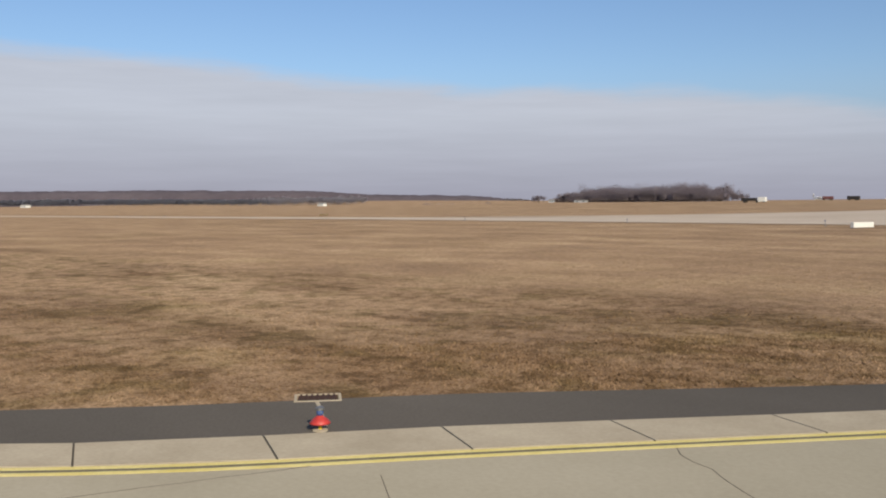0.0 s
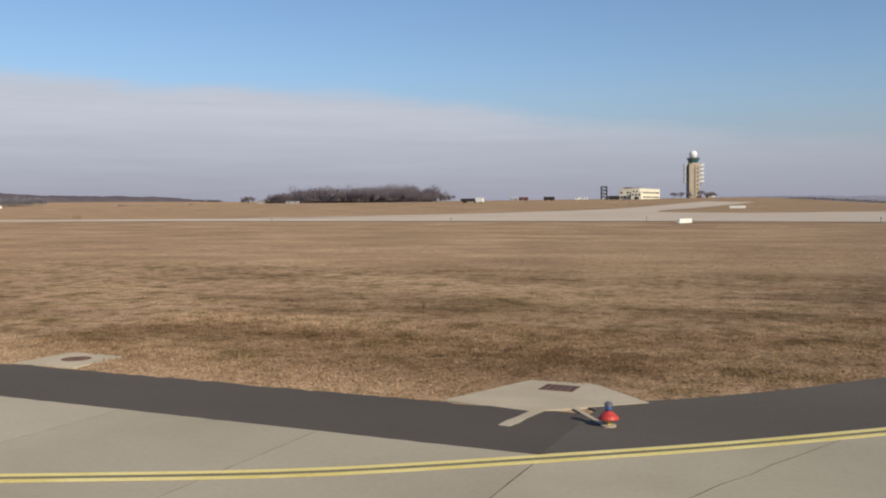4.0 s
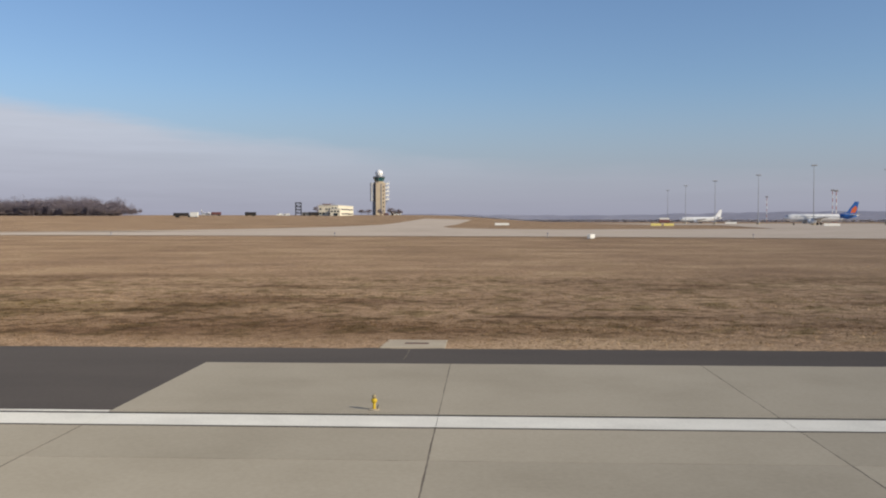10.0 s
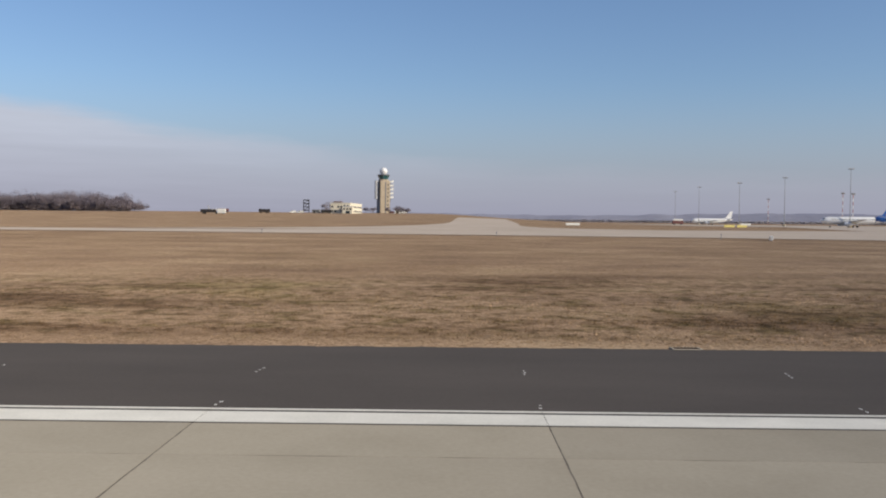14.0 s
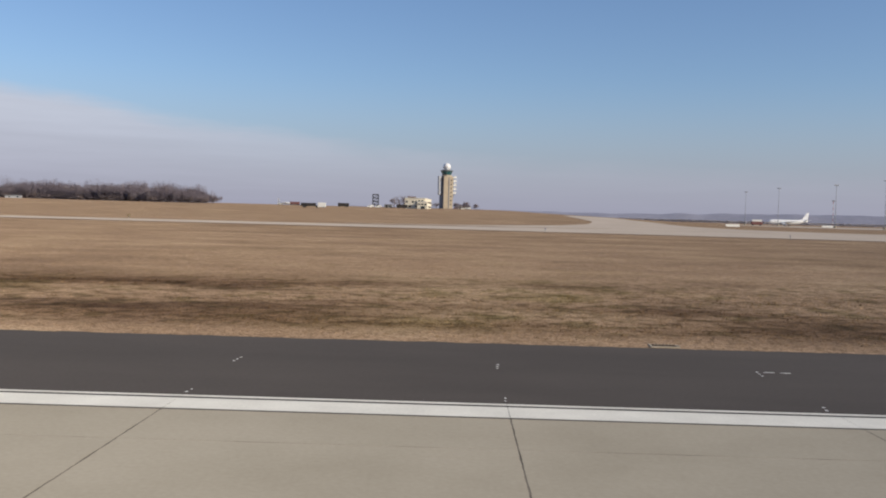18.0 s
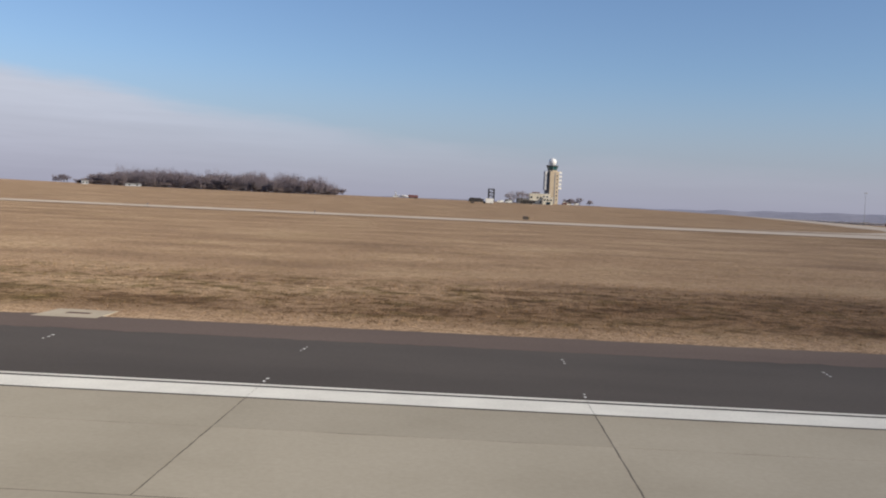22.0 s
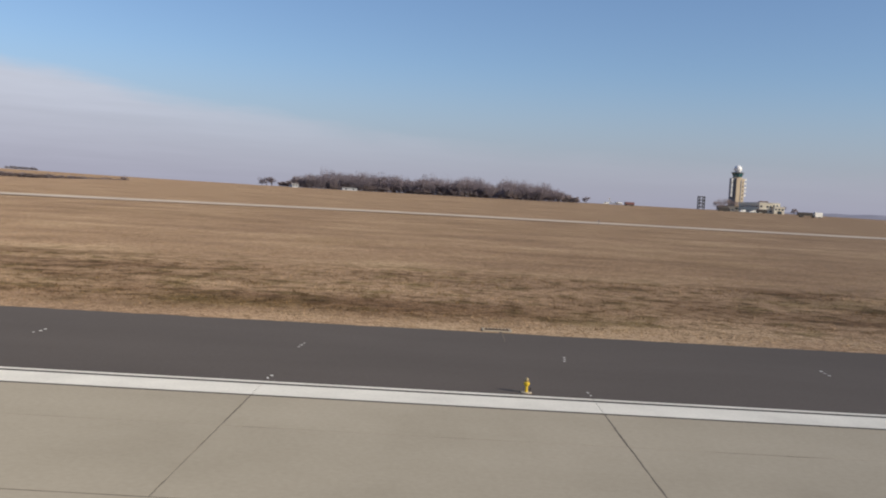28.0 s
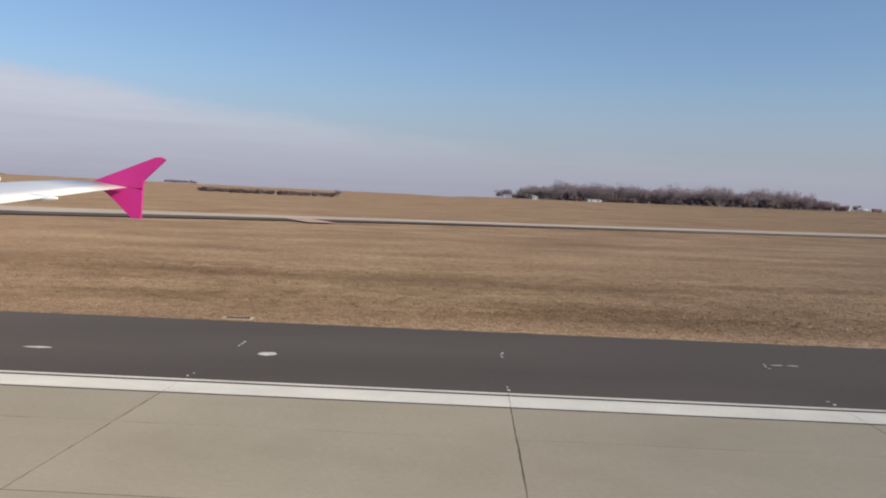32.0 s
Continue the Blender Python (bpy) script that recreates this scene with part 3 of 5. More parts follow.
    part("dark_band", bm, DULL_BAND, lines, "dark band between the yellow lines")


build_shoulders()


# ---- more materials ----
def plain(name, c, rough=0.5, metal=0.0, amount=0.10, scale=3.0):
    d = tuple(v * 0.82 for v in c)
    return surface(name, (d, c), scale, rough, metal, fine=20, fine_amount=amount, world_space=False)


RUST = plain("rusty_iron", (0.165, 0.095, 0.07), 0.85, 0.0, 0.3, 6.0)
DARK_RUST = plain("dark_rusty_iron", (0.075, 0.045, 0.036), 0.8, 0.0, 0.25)
IRON = plain("dark_iron", (0.06, 0.052, 0.048), 0.6, 0.5, 0.2)
RED = plain("red_enamel", (0.50, 0.045, 0.035), 0.5)
DULL_RED = plain("dull_red_paint", (0.15, 0.055, 0.05), 0.6)
LIGHT_YELLOW = plain("yellow_enamel", (0.70, 0.48, 0.03), 0.4)
SIGN_YELLOW = plain("pale_yellow_panel", (0.78, 0.74, 0.30), 0.5)
OLIVE = plain("olive_yellow_metal", (0.50, 0.46, 0.22), 0.5)
SIGN_ORANGE_YELLOW = plain("signal_yellow_panel", (0.72, 0.61, 0.20), 0.5)
SIGN_BROWN = plain("dull_brown_panel", (0.24, 0.17, 0.09), 0.6)
BLUE_GLASS = glass("blue_lamp_glass", (0.05, 0.09, 0.22))
CLEAR_GLASS = glass("clear_lamp_glass", (0.30, 0.24, 0.12))
STEEL = plain("grey_steel", (0.28, 0.29, 0.30), 0.45, 0.6)
SHADED_CLADDING = plain("shaded_cladding", (0.17, 0.18, 0.20), 0.6)
OFFWHITE = plain("offwhite_panel", (0.78, 0.77, 0.72), 0.5)
BLACK = plain("black_plastic", (0.02, 0.02, 0.02), 0.5)
TAN_WALL = surface("tan_render", ((0.40, 0.33, 0.245), (0.47, 0.395, 0.30)), 0.15, 0.85, fine=1.2, fine_amount=0.08, world_space=False)
CREAM_WALL = surface("cream_render", ((0.66, 0.60, 0.47), (0.75, 0.69, 0.56)), 0.12, 0.85, fine=1.0, fine_amount=0.06, world_space=False)
GREY_WALL = surface("grey_render", ((0.20, 0.195, 0.19), (0.27, 0.26, 0.25)), 0.2, 0.85, fine=1.0, world_space=False)
DARK_GLASS = glass("dark_window_glass", (0.015, 0.03, 0.035))
GREEN_GLASS = glass("green_cab_glass", (0.03, 0.115, 0.125))
# brown twigs, their colour lightened and purpled to carry some haze
BARE_TWIGS = see_through(surface("bare_twigs_hazed", ((0.315, 0.268, 0.298), (0.375, 0.325, 0.355), (0.425, 0.37, 0.395)), 0.03, 0.95, fine=0.5, fine_amount=0.1, islands=0.08), 0.5)
DARK_SCRUB = see_through(surface("dark_scrub", ((0.36, 0.295, 0.295), (0.44, 0.365, 0.36)), 0.05, 0.95, fine=0.5, fine_amount=0.12, islands=0.1), 0.5)
# distance haze is mixed into these two twig colours as grey and blue
HAZED_TWIGS = see_through(surface("far_woods_hazed", ((0.42, 0.40, 0.45), (0.49, 0.47, 0.52)), 0.01, 1.0, fine=0.2, fine_amount=0.06, islands=0.05), 0.5)
FOREST_HAZE_BLUE = see_through(surface("far_forest_haze_blue", ((0.25, 0.26, 0.32), (0.30, 0.31, 0.37)), 0.01, 1.0, fine=0.2, fine_amount=0.06, islands=0.05), 0.5)
BARK = surface("bark", ((0.07, 0.055, 0.045), (0.11, 0.09, 0.075)), 1.0, 0.95, fine=6)
# base colours hold the far haze: blue-grey hills, mauve ridge
HAZED_HILL = surface("far_hills", ((0.225, 0.23, 0.285), (0.28, 0.28, 0.33)), 0.004, 1.0, fine=0.03, fine_amount=0.08)
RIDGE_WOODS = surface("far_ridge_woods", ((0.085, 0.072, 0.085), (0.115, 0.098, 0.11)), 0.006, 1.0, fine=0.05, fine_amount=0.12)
PANEL_GREY = plain("grey_aerial_panel", (0.40, 0.41, 0.43), 0.6)
PLANE_WHITE = plain("white_aircraft_paint", (0.80, 0.80, 0.79), 0.3, 0.0, 0.03, 0.5)
PLANE_BLUE = plain("blue_aircraft_paint", (0.03, 0.13, 0.42), 0.3)
PLANE_ORANGE = plain("orange_aircraft_paint", (0.75, 0.16, 0.05), 0.3)
MAGENTA = plain("magenta_aircraft_paint", (0.62, 0.03, 0.27), 0.35, 0.0, 0.04, 1.0)
WING_GREY = plain("pale_wing_paint", (0.66, 0.68, 0.70), 0.35, 0.1, 0.04, 1.0)
STRAW = field_material("straw_grass_blades", ((0.276, 0.186, 0.118), (0.371, 0.256, 0.163), (0.457, 0.33, 0.215)), 0.32)
VERGE_STRAW = field_material("pale_straw_blades", ((0.328, 0.246, 0.152), (0.43, 0.328, 0.206), (0.523, 0.41, 0.267)), 0.16)
CHIP = surface("white_chip_paint", ((0.34, 0.33, 0.31), (0.70, 0.69, 0.66)), 5.0, 0.8, fine=30)


# ---- marks, covers and pads on the shoulder ----
def blotch(bm, x, y, rx, ry, z0, z1, seed, n=9):
    prism(bm, [(x + rx * math.cos(2 * math.pi * i / n) * (1 + 0.3 * noise.noise((i * 1.7, seed, 0))), y + ry * math.sin(2 * math.pi * i / n) * (1 + 0.3 * noise.noise((i * 1.7, seed, 4)))) for i in range(n)], z0, z1)


def dab_mesh(rx, ry, seed):
    bm = B()
    blotch(bm, 0, 0, rx, ry, -0.006, 0.001, seed)
    return mesh_of("paint_dab", bm, CHIP)


DABS = [dab_mesh(0.026 + 0.008 * (i % 3), 0.055 + 0.03 * (i % 2), 3.7 * i) for i in range(6)]
DASH = dab_mesh(0.17, 0.05, 8.8)


def build_marks():
    """White paint chips where each joint of the runway meets the shoulder."""
    for k in range(-98, -5):
        x = 7.5 * k
        r = random.Random(k)
        th = thing("joint_mark", (x, 0, 0), label="small flaking white paint dabs on asphalt", category="road marking", group="joint marks along the shoulder")
        for y, n in ((25.9, 3), (21.15, 2)):
            for i in range(n):
                part("paint_dab", r.choice(DABS), None, th, loc=(r.uniform(-0.03, 0.03) + 0.02 * i, y + (i - (n - 1) / 2) * 0.33, 0), rot=(0, 0, r.uniform(-20, 20)))
        if k % 10 == 4:
            for i in range(2):
                part("paint_dash", DASH, None, th, loc=(0.4 + 0.46 * i, 26.2 + r.uniform(-0.03, 0.03), 0))
    for i, (x, y, rx, ry) in enumerate(((-658.9, 24.4, 0.26, 0.30), (-665.0, 23.9, 0.36, 0.13), (-7.9, 30.0, 0.15, 0.05), (-7.0, 29.2, 0.06, 0.04), (-5.9, 29.85, 0.34, 0.025), (-4.6, 29.7, 0.12, 0.05), (-4.8, 29.0, 0.10, 0.05))):
        bm = B()
        blotch(bm, 0, 0, rx, ry, -0.006, 0.0, i * 7.3)
        solid("paint_patch", bm, CHIP, (x, y, 0), label="faded white paint patch on dark asphalt", category="road marking", group="paint patches")


build_marks()


def scraps():
    """Dark notches in the pale band, a curl of rubber on a slab, a scuff on the aiming bar."""
    for i, (x, y, rx, ry) in enumerate(((-151.9, 20.55, 0.16, 0.08), (-151.5, 20.52, 0.09, 0.06), (-144.8, 20.5, 0.10, 0.06), (-337.0, 20.48, 0.10, 0.07), (-323.2, 20.48, 0.10, 0.06))):
        bm = B()
        blotch(bm, 0, 0, rx, ry, 0.0, 0.007, i * 3.1)
        solid("tar_patch", bm, SEALANT, (x, y, 0), label="small dark tar patch on the pale band", category="pavement repair", group="tar patches")
    bm = B()
    blotch(bm, 0, 0, 0.13, 0.07, 0.0, 0.009, 5.0)
    solid("tar_patch", bm, SEALANT, (-331.9, 13.8, 0), label="small dark scuff on the white bar", category="pavement repair", group="tar patches")
    bm = B()
    arc = [(0.26 * i / 8 - 0.13, 0.12 * (i / 8 - 0.5) ** 2 * 2) for i in range(9)]
    prism(bm, [(x * 2.2, y) for x, y in arc] + [(x * 2.2, y + 0.045) for x, y in arc[::-1]], 0.0, 0.02)
    solid("rubber_strip", bm, BLACK, (-90.8, 17.35, 0), -12, label="curled strip of black rubber on concrete", category="debris")


scraps()


def concrete_pad(x, y, outline, hole, label):
    """A concrete pad with an iron cover let into it."""
    th = thing("manhole_pad", (x, y, -0.018), label=label, category="manhole", group="drain pads along the edge")
    bm = B()
    prism(bm, outline, -0.2, 0.025)
    bmesh.ops.bevel(bm, geom=[e for e in bm.edges if all(v.co.z > 0 for v in e.verts)], offset=0.02, segments=1, affect="EDGES")
    part("pad", bm, KERB_CONCRETE, th)
    kind, hx, hy, a, b = hole
    bm = B()
    if kind == "round":
        prism(bm, [(hx + a * math.cos(i * math.pi / 10), hy + b * math.sin(i * math.pi / 10)) for i in range(20)], 0.0, 0.032)
    else:
        box(bm, hx, hy, 0.0, a * 2, b * 2, 0.032, bevel=0.006)
    cover = part("iron_cover", bm, RUST, th, "rusty iron cover")
    bm = B()
    if kind == "round":
        lathe(bm, [(a * 0.2, 0.03), (a * 0.2, 0.037)], 10, hx, hy)
    else:
        for i in range(5):
            box(bm, hx - a + a * (2 * i + 1) / 5, hy, 0.03, a * 0.12, b * 1.6, 0.006)
    part("cover_rib", bm, IRON, cover)
    return th


for px, label in ((-1.3, "square concrete pad with a round iron cover"), (-31.4, "square concrete pad with a slotted iron cover"), (-241.4, "square concrete pad with a slotted iron cover"), (-541.9, "square concrete pad with a slotted iron cover")):
    concrete_pad(px, {-241.4: 31.05, -541.9: 31.4}.get(px, 32.2), [(-1.15, -1.0), (1.1, -0.95), (1.12, 1.05), (-1.05, 1.1)], ("round", 0.05, 0.15, 0.42, 0.42) if px > -2 else ("box", 0.05, 0.1, 0.42, 0.16), label)
concrete_pad(13.2, 32.2, [(-2.2, -0.95), (0.0, -1.3), (2.1, 0.45), (0.4, 2.1), (-1.2, 1.95)], ("box", -0.2, 1.25, 0.42, 0.36), "fan-shaped concrete pad with a dark square cover")


def slot_drain(x, y, rot=0.0, w=0.95, d=0.72):
    """A gully: concrete rim round an iron grate."""
    th = thing("gully", (x, y, 0), rot, "concrete-rimmed gully with a rusty iron grate", "drain", "gullies along the edge")
    for sx, sy, lx, ly in ((0, -d / 2, w + 0.07, 0.07), (0, d / 2, w + 0.07, 0.07), (-w / 2, 0, 0.07, d - 0.07), (w / 2, 0, 0.07, d - 0.07)):
        bm = B()
        box(bm, sx, sy, -0.1, lx, ly, 0.112, bevel=0.01)
        part("rim", bm, KERB_CONCRETE, th)
    bm = B()
    box(bm, 0, 0, -0.1, w - 0.12, d - 0.12, 0.09)
    part("pit", bm, DARK_RUST, th)
    for i in range(7):
        bm = B()
        box(bm, -w / 2 + 0.06 + (w - 0.12) * (i + 0.5) / 7, 0, -0.02, 0.05, d - 0.12, 0.04)
        part("grate_bar", bm, DARK_RUST, th)


for gx in (-61.5, -91.6, -121.5, -151.6, -181.5, -211.5, -271.5, -301.5, -331.5, -361.5, -391.5, -421.5, -451.6, -481.5, -511.5, -571.5, -601.5, -631.5, -661.5, -691.5):
    slot_drain(gx, 31.28, 0, 0.95, 0.5)
slot_drain(25.4, 44.9, 52, 1.0, 0.75)


def gutter_grate():
    th = thing("gutter_grate", (23.75, 36.75, 0), 50, "pale concrete gutter slab with a slotted iron grate", "drain")
    bm = B()
    box(bm, 0, 0, -0.2, 1.25, 1.35, 0.231, bevel=0.012)
    part("slab", bm, KERB_CONCRETE, th)
    for i in range(8):
        bm = B()
        box(bm, -0.36 + 0.075 * i, -0.12, 0.028, 0.035, 0.36, 0.005)
        part("slot", bm, IRON, th)


gutter_grate()


def trench_channel():
    """An iron-covered cable channel set in concrete across the taxiway edge."""
    th = thing("cable_channel", (21.9, 34.55, 0), 0, "rust-brown iron covered channel in a concrete rim", "drain")
    for y0 in (-0.48, 0.36):
        bm = B()
        box(bm, 2.55, y0 + 0.06, -0.2, 5.1, 0.14, 0.222, bevel=0.01)
        part("concrete_rim", bm, KERB_CONCRETE, th)
    bm = B()
    prism(bm, [(-0.75, -0.1), (-0.02, -0.49), (-0.02, 0.49), (-0.25, 0.42)], -0.2, 0.03)
    part("concrete_end", bm, KERB_CONCRETE, th)
    for i in range(6):
        bm = B()
        box(bm, 0.42 + i * 0.84, 0, -0.1, 0.82, 0.70, 0.118, bevel=0.006)
        part("cover_plate", bm, RUST, th)


trench_channel()


def sealed_cut(points, w=0.05, label="narrow sealed cable cut in the asphalt", material=None):
    bm = B()
    pts = fine(points, 0.4)
    n = np.stack([-np.gradient(pts[:, 1]), np.gradient(pts[:, 0])], 1)
    n /= np.hypot(n[:, 0], n[:, 1])[:, None]
    wob = np.array([w * (1 + 0.5 * noise.noise((i * 0.7, points[0][0], 0))) for i in range(len(pts))])[:, None]
    prism(bm, [tuple(p) for p in pts - n * wob] + [tuple(p) for p in (pts + n * wob)[::-1]], -0.05, 0.0)
    bmesh.ops.recalc_face_normals(bm, faces=bm.faces)
    solid("cable_cut", bm, material or SEALANT, label=label, category="pavement repair", group="cable cuts", kind="structure")


PALE_CUT = surface("pale_cut_filler", ((0.085, 0.077, 0.07), (0.26, 0.235, 0.21)), 1.6, 0.9, fine=20)
for n in range(0, 12):
    x = -31.5 - 60 * n
    sealed_cut([(x, 28.6), (x + 0.05, 29.4), (x, 30.9)] if n not in (1, 2, 5) else [(x, 21.1), (x - 0.05, 24.5), (x + 0.05, 28), (x, 30.9)], (0.035 if n == 1 else 0.02), "pale patched cable cut across the shoulder" if n in (1, 2, 5) else "dark sealed cable cut across the shoulder", PALE_CUT if n in (1, 2, 5) else None)
sealed_cut([(27.7, 43.3), (26.4, 44.2), (25.6, 44.7)], 0.035, "pale cable cut from light to gully", KERB_CONCRETE)
sealed_cut([(14.9, 30.3), (14.3, 31.1), (13.8, 31.7)], 0.05, "pale concrete cable cut to the light", KERB_CONCRETE)
sealed_cut([(13.1, 29.5), (13.2, 30.5), (13.3, 31.1)], 0.13, "pale concrete filled cut in asphalt", KERB_CONCRETE)


# ---- lights ----
def edge_light(x, y):
    """A yellow elevated runway edge light."""
    th = thing("runway_edge_light", (x, y, 0), 0, "yellow elevated runway edge light with clear glass", "light", "runway edge lights")
    bm = B()
    lathe(bm, [(0.13, -0.006), (0.13, 0.014), (0.10, 0.022)], 16)
    part("base_plate", bm, KERB_CONCRETE, th)
    bm = B()
    lathe(bm, [(0.045, 0.015), (0.036, 0.03), (0.032, 0.15), (0.055, 0.17), (0.07, 0.20), (0.07, 0.24), (0.04, 0.255)], 14)
    part("body", bm, LIGHT_YELLOW, th, smooth=False)
    bm = B()
    lathe(bm, [(0.036, 0.255), (0.05, 0.28), (0.05, 0.315), (0.034, 0.345), (0.01, 0.355)], 14)
    part("lens", bm, CLEAR_GLASS, th, "clear glass lens", smooth=True)
    bm = B()
    bar(bm, (0.075, 0.0, 0.018), (0.095, 0.01, 0.12), 0.012)
    part("cable_plug", bm, BLACK, th)
    return th


for n in range(12):
    edge_light(-31.5 - 60 * n, 20.92)


def saucer_light(x, y):
    """A taxiway light with a red saucer guard and blue glass."""
    th = thing("taxiway_light", (x, y, 0), 0, "red saucer taxiway edge light with blue glass", "light", "taxiway edge lights")
    for nm, rows, m, smooth, label in (
            ("base_plate", [(0.15, -0.006), (0.15, 0.02), (0.10, 0.03)], KERB_CONCRETE, False, ""),
            ("stem", [(0.035, 0.025), (0.035, 0.17)], LIGHT_YELLOW, False, ""),
            ("saucer", [(0.205, 0.14), (0.21, 0.16), (0.14, 0.235), (0.065, 0.29), (0.055, 0.30)], RED, True, "red saucer guard"),
            ("lens", [(0.055, 0.30), (0.07, 0.33), (0.07, 0.40)], BLUE_GLASS, True, "blue glass lens"),
            ("cap", [(0.08, 0.40), (0.085, 0.45), (0.04, 0.48)], STEEL, False, "")):
        part(nm, lathe(B(), rows, 18), m, th, label, smooth=smooth)


saucer_light(27.9, 43.0)
saucer_light(15.0, 30.25)
saucer_light(39.5, 57.2)


def post_light(x, y):
    th = thing("taxiway_light", (x, y, 0), 0, "short taxiway light, yellow foot, red collar, blue glass", "light", "taxiway edge lights")
    for nm, rows, m, smooth, label in (
            ("base_plate", [(0.13, 0.0), (0.13, 0.012), (0.09, 0.018)], IRON, False, ""),
            ("foot", [(0.04, 0.015), (0.03, 0.09), (0.045, 0.13)], LIGHT_YELLOW, False, ""),
            ("collar", [(0.06, 0.13), (0.08, 0.145), (0.08, 0.185), (0.05, 0.22), (0.042, 0.25)], RED, False, "red enamel collar"),
            ("lens", [(0.042, 0.25), (0.056, 0.275), (0.056, 0.33), (0.03, 0.36)], BLUE_GLASS, True, "blue glass lens")):
        part(nm, lathe(B(), rows, 14), m, th, label, smooth=smooth)


post_light(-1.1, 22.2)


def lamp_box():
    """A boxed light unit in the grass, two lamp openings in its front."""
    th = thing("approach_slope_light", (-92.8, 37.7, 0), 50, "pale yellow boxed light unit on a stand in the grass", "light")
    bm = B()
    box(bm, 0, 0, -0.05, 0.55, 0.62, 0.10, bevel=0.02)
    part("footing", bm, KERB_CONCRETE, th)
    for sy in (-0.17, 0.17):
        bm = B()
        bar(bm, (0, sy, 0.04), (0, sy, 0.20), 0.035)
        part("leg", bm, OFFWHITE, th)
    bm = B()
    box(bm, 0, 0, 0.18, 0.38, 0.56, 0.60, bevel=0.015)
    part("housing", bm, OLIVE, th)
    bm = B()
    box(bm, 0, -0.285, 0.19, 0.36, 0.02, 0.58, bevel=0.004)
    front = part("front_panel", bm, SIGN_YELLOW, th, "pale yellow front panel")
    for z in (0.40, 0.55):
        bm = B()
        bmesh.ops.create_cone(bm, cap_ends=True, segments=14, radius1=0.05, radius2=0.05, depth=0.02, matrix=Matrix.Translation((0, -0.30, z)) @ Matrix.Rotation(math.pi / 2, 4, "X"))
        part("lamp_hole", bm, BLACK, front, "dark round lamp opening")
    bm = B()
    box(bm, 0, -0.02, 0.782, 0.42, 0.62, 0.03, bevel=0.008)
    part("lid", bm, OFFWHITE, th)


lamp_box()


# ---- signs and boxes far out ----
def board_sign(x, y, w, h, material, label, rot=0.0, lift=0.25, group="airfield signs", deep=0.25):
    th = thing("airfield_sign", (x, y, hz(x, y)), rot, label, "sign", group)
    bm = B()
    box(bm, 0, 0, lift, w, deep, h, bevel=0.03)
    panel = part("panel", bm, material, th)
    for i in range(max(2, int(w / 1.2))):
        bm = B()
        n = max(2, int(w / 1.2))
        bar(bm, (-w / 2 + w * (i + 0.5) / n, 0, -0.15), (-w / 2 + w * (i + 0.5) / n, 0, lift + 0.05), 0.05)
        part("leg", bm, STEEL, th)
    return th


board_sign(-8.7, 174.2, 4.6, 0.8, OFFWHITE, "white low sign board in the grass before the taxiway", 73, 0.15, deep=0.6)
board_sign(-213.5, 234.5, 4.6, 0.75, SIGN_BROWN, "dull brown low sign board at the taxiway", 105, 0.3, deep=0.4)
board_sign(-21.9, 357.7, 5.6, 0.95, OFFWHITE, "long white sign board on the grass island", 5, 0.3)
board_sign(35.2, 345, 4.0, 0.9, SIGN_ORANGE_YELLOW, "yellow guidance sign board on the grass island", 5, 0.3)
board_sign(39.9, 345, 3.8, 0.9, SIGN_ORANGE_YELLOW, "yellow guidance sign board on the grass island", 5, 0.3)
for x, y, h in ((-16.5, 180, 0.9), (22, 176, 0.8), (-60, 190, 0.7), (-110, 196, 0.7), (52, 167, 0.9), (-299, 200, 0.7), (-420, 200, 0.7), (-262, 200, 0.7)):
    th = thing("marker_post", (x, y, hz(x, y)), 0, "thin grey marker post at the taxiway edge", "post", "marker posts")
    bm = B()
    bar(bm, (0, 0, -0.1), (0, 0, h), 0.06, 0.05)
    part("post", bm, STEEL, th)
    bm = B()
    lathe(bm, [(0.10, h), (0.10, h + 0.16), (0.04, h + 0.2)], 10)
    part("head", bm, BLUE_GLASS, th)


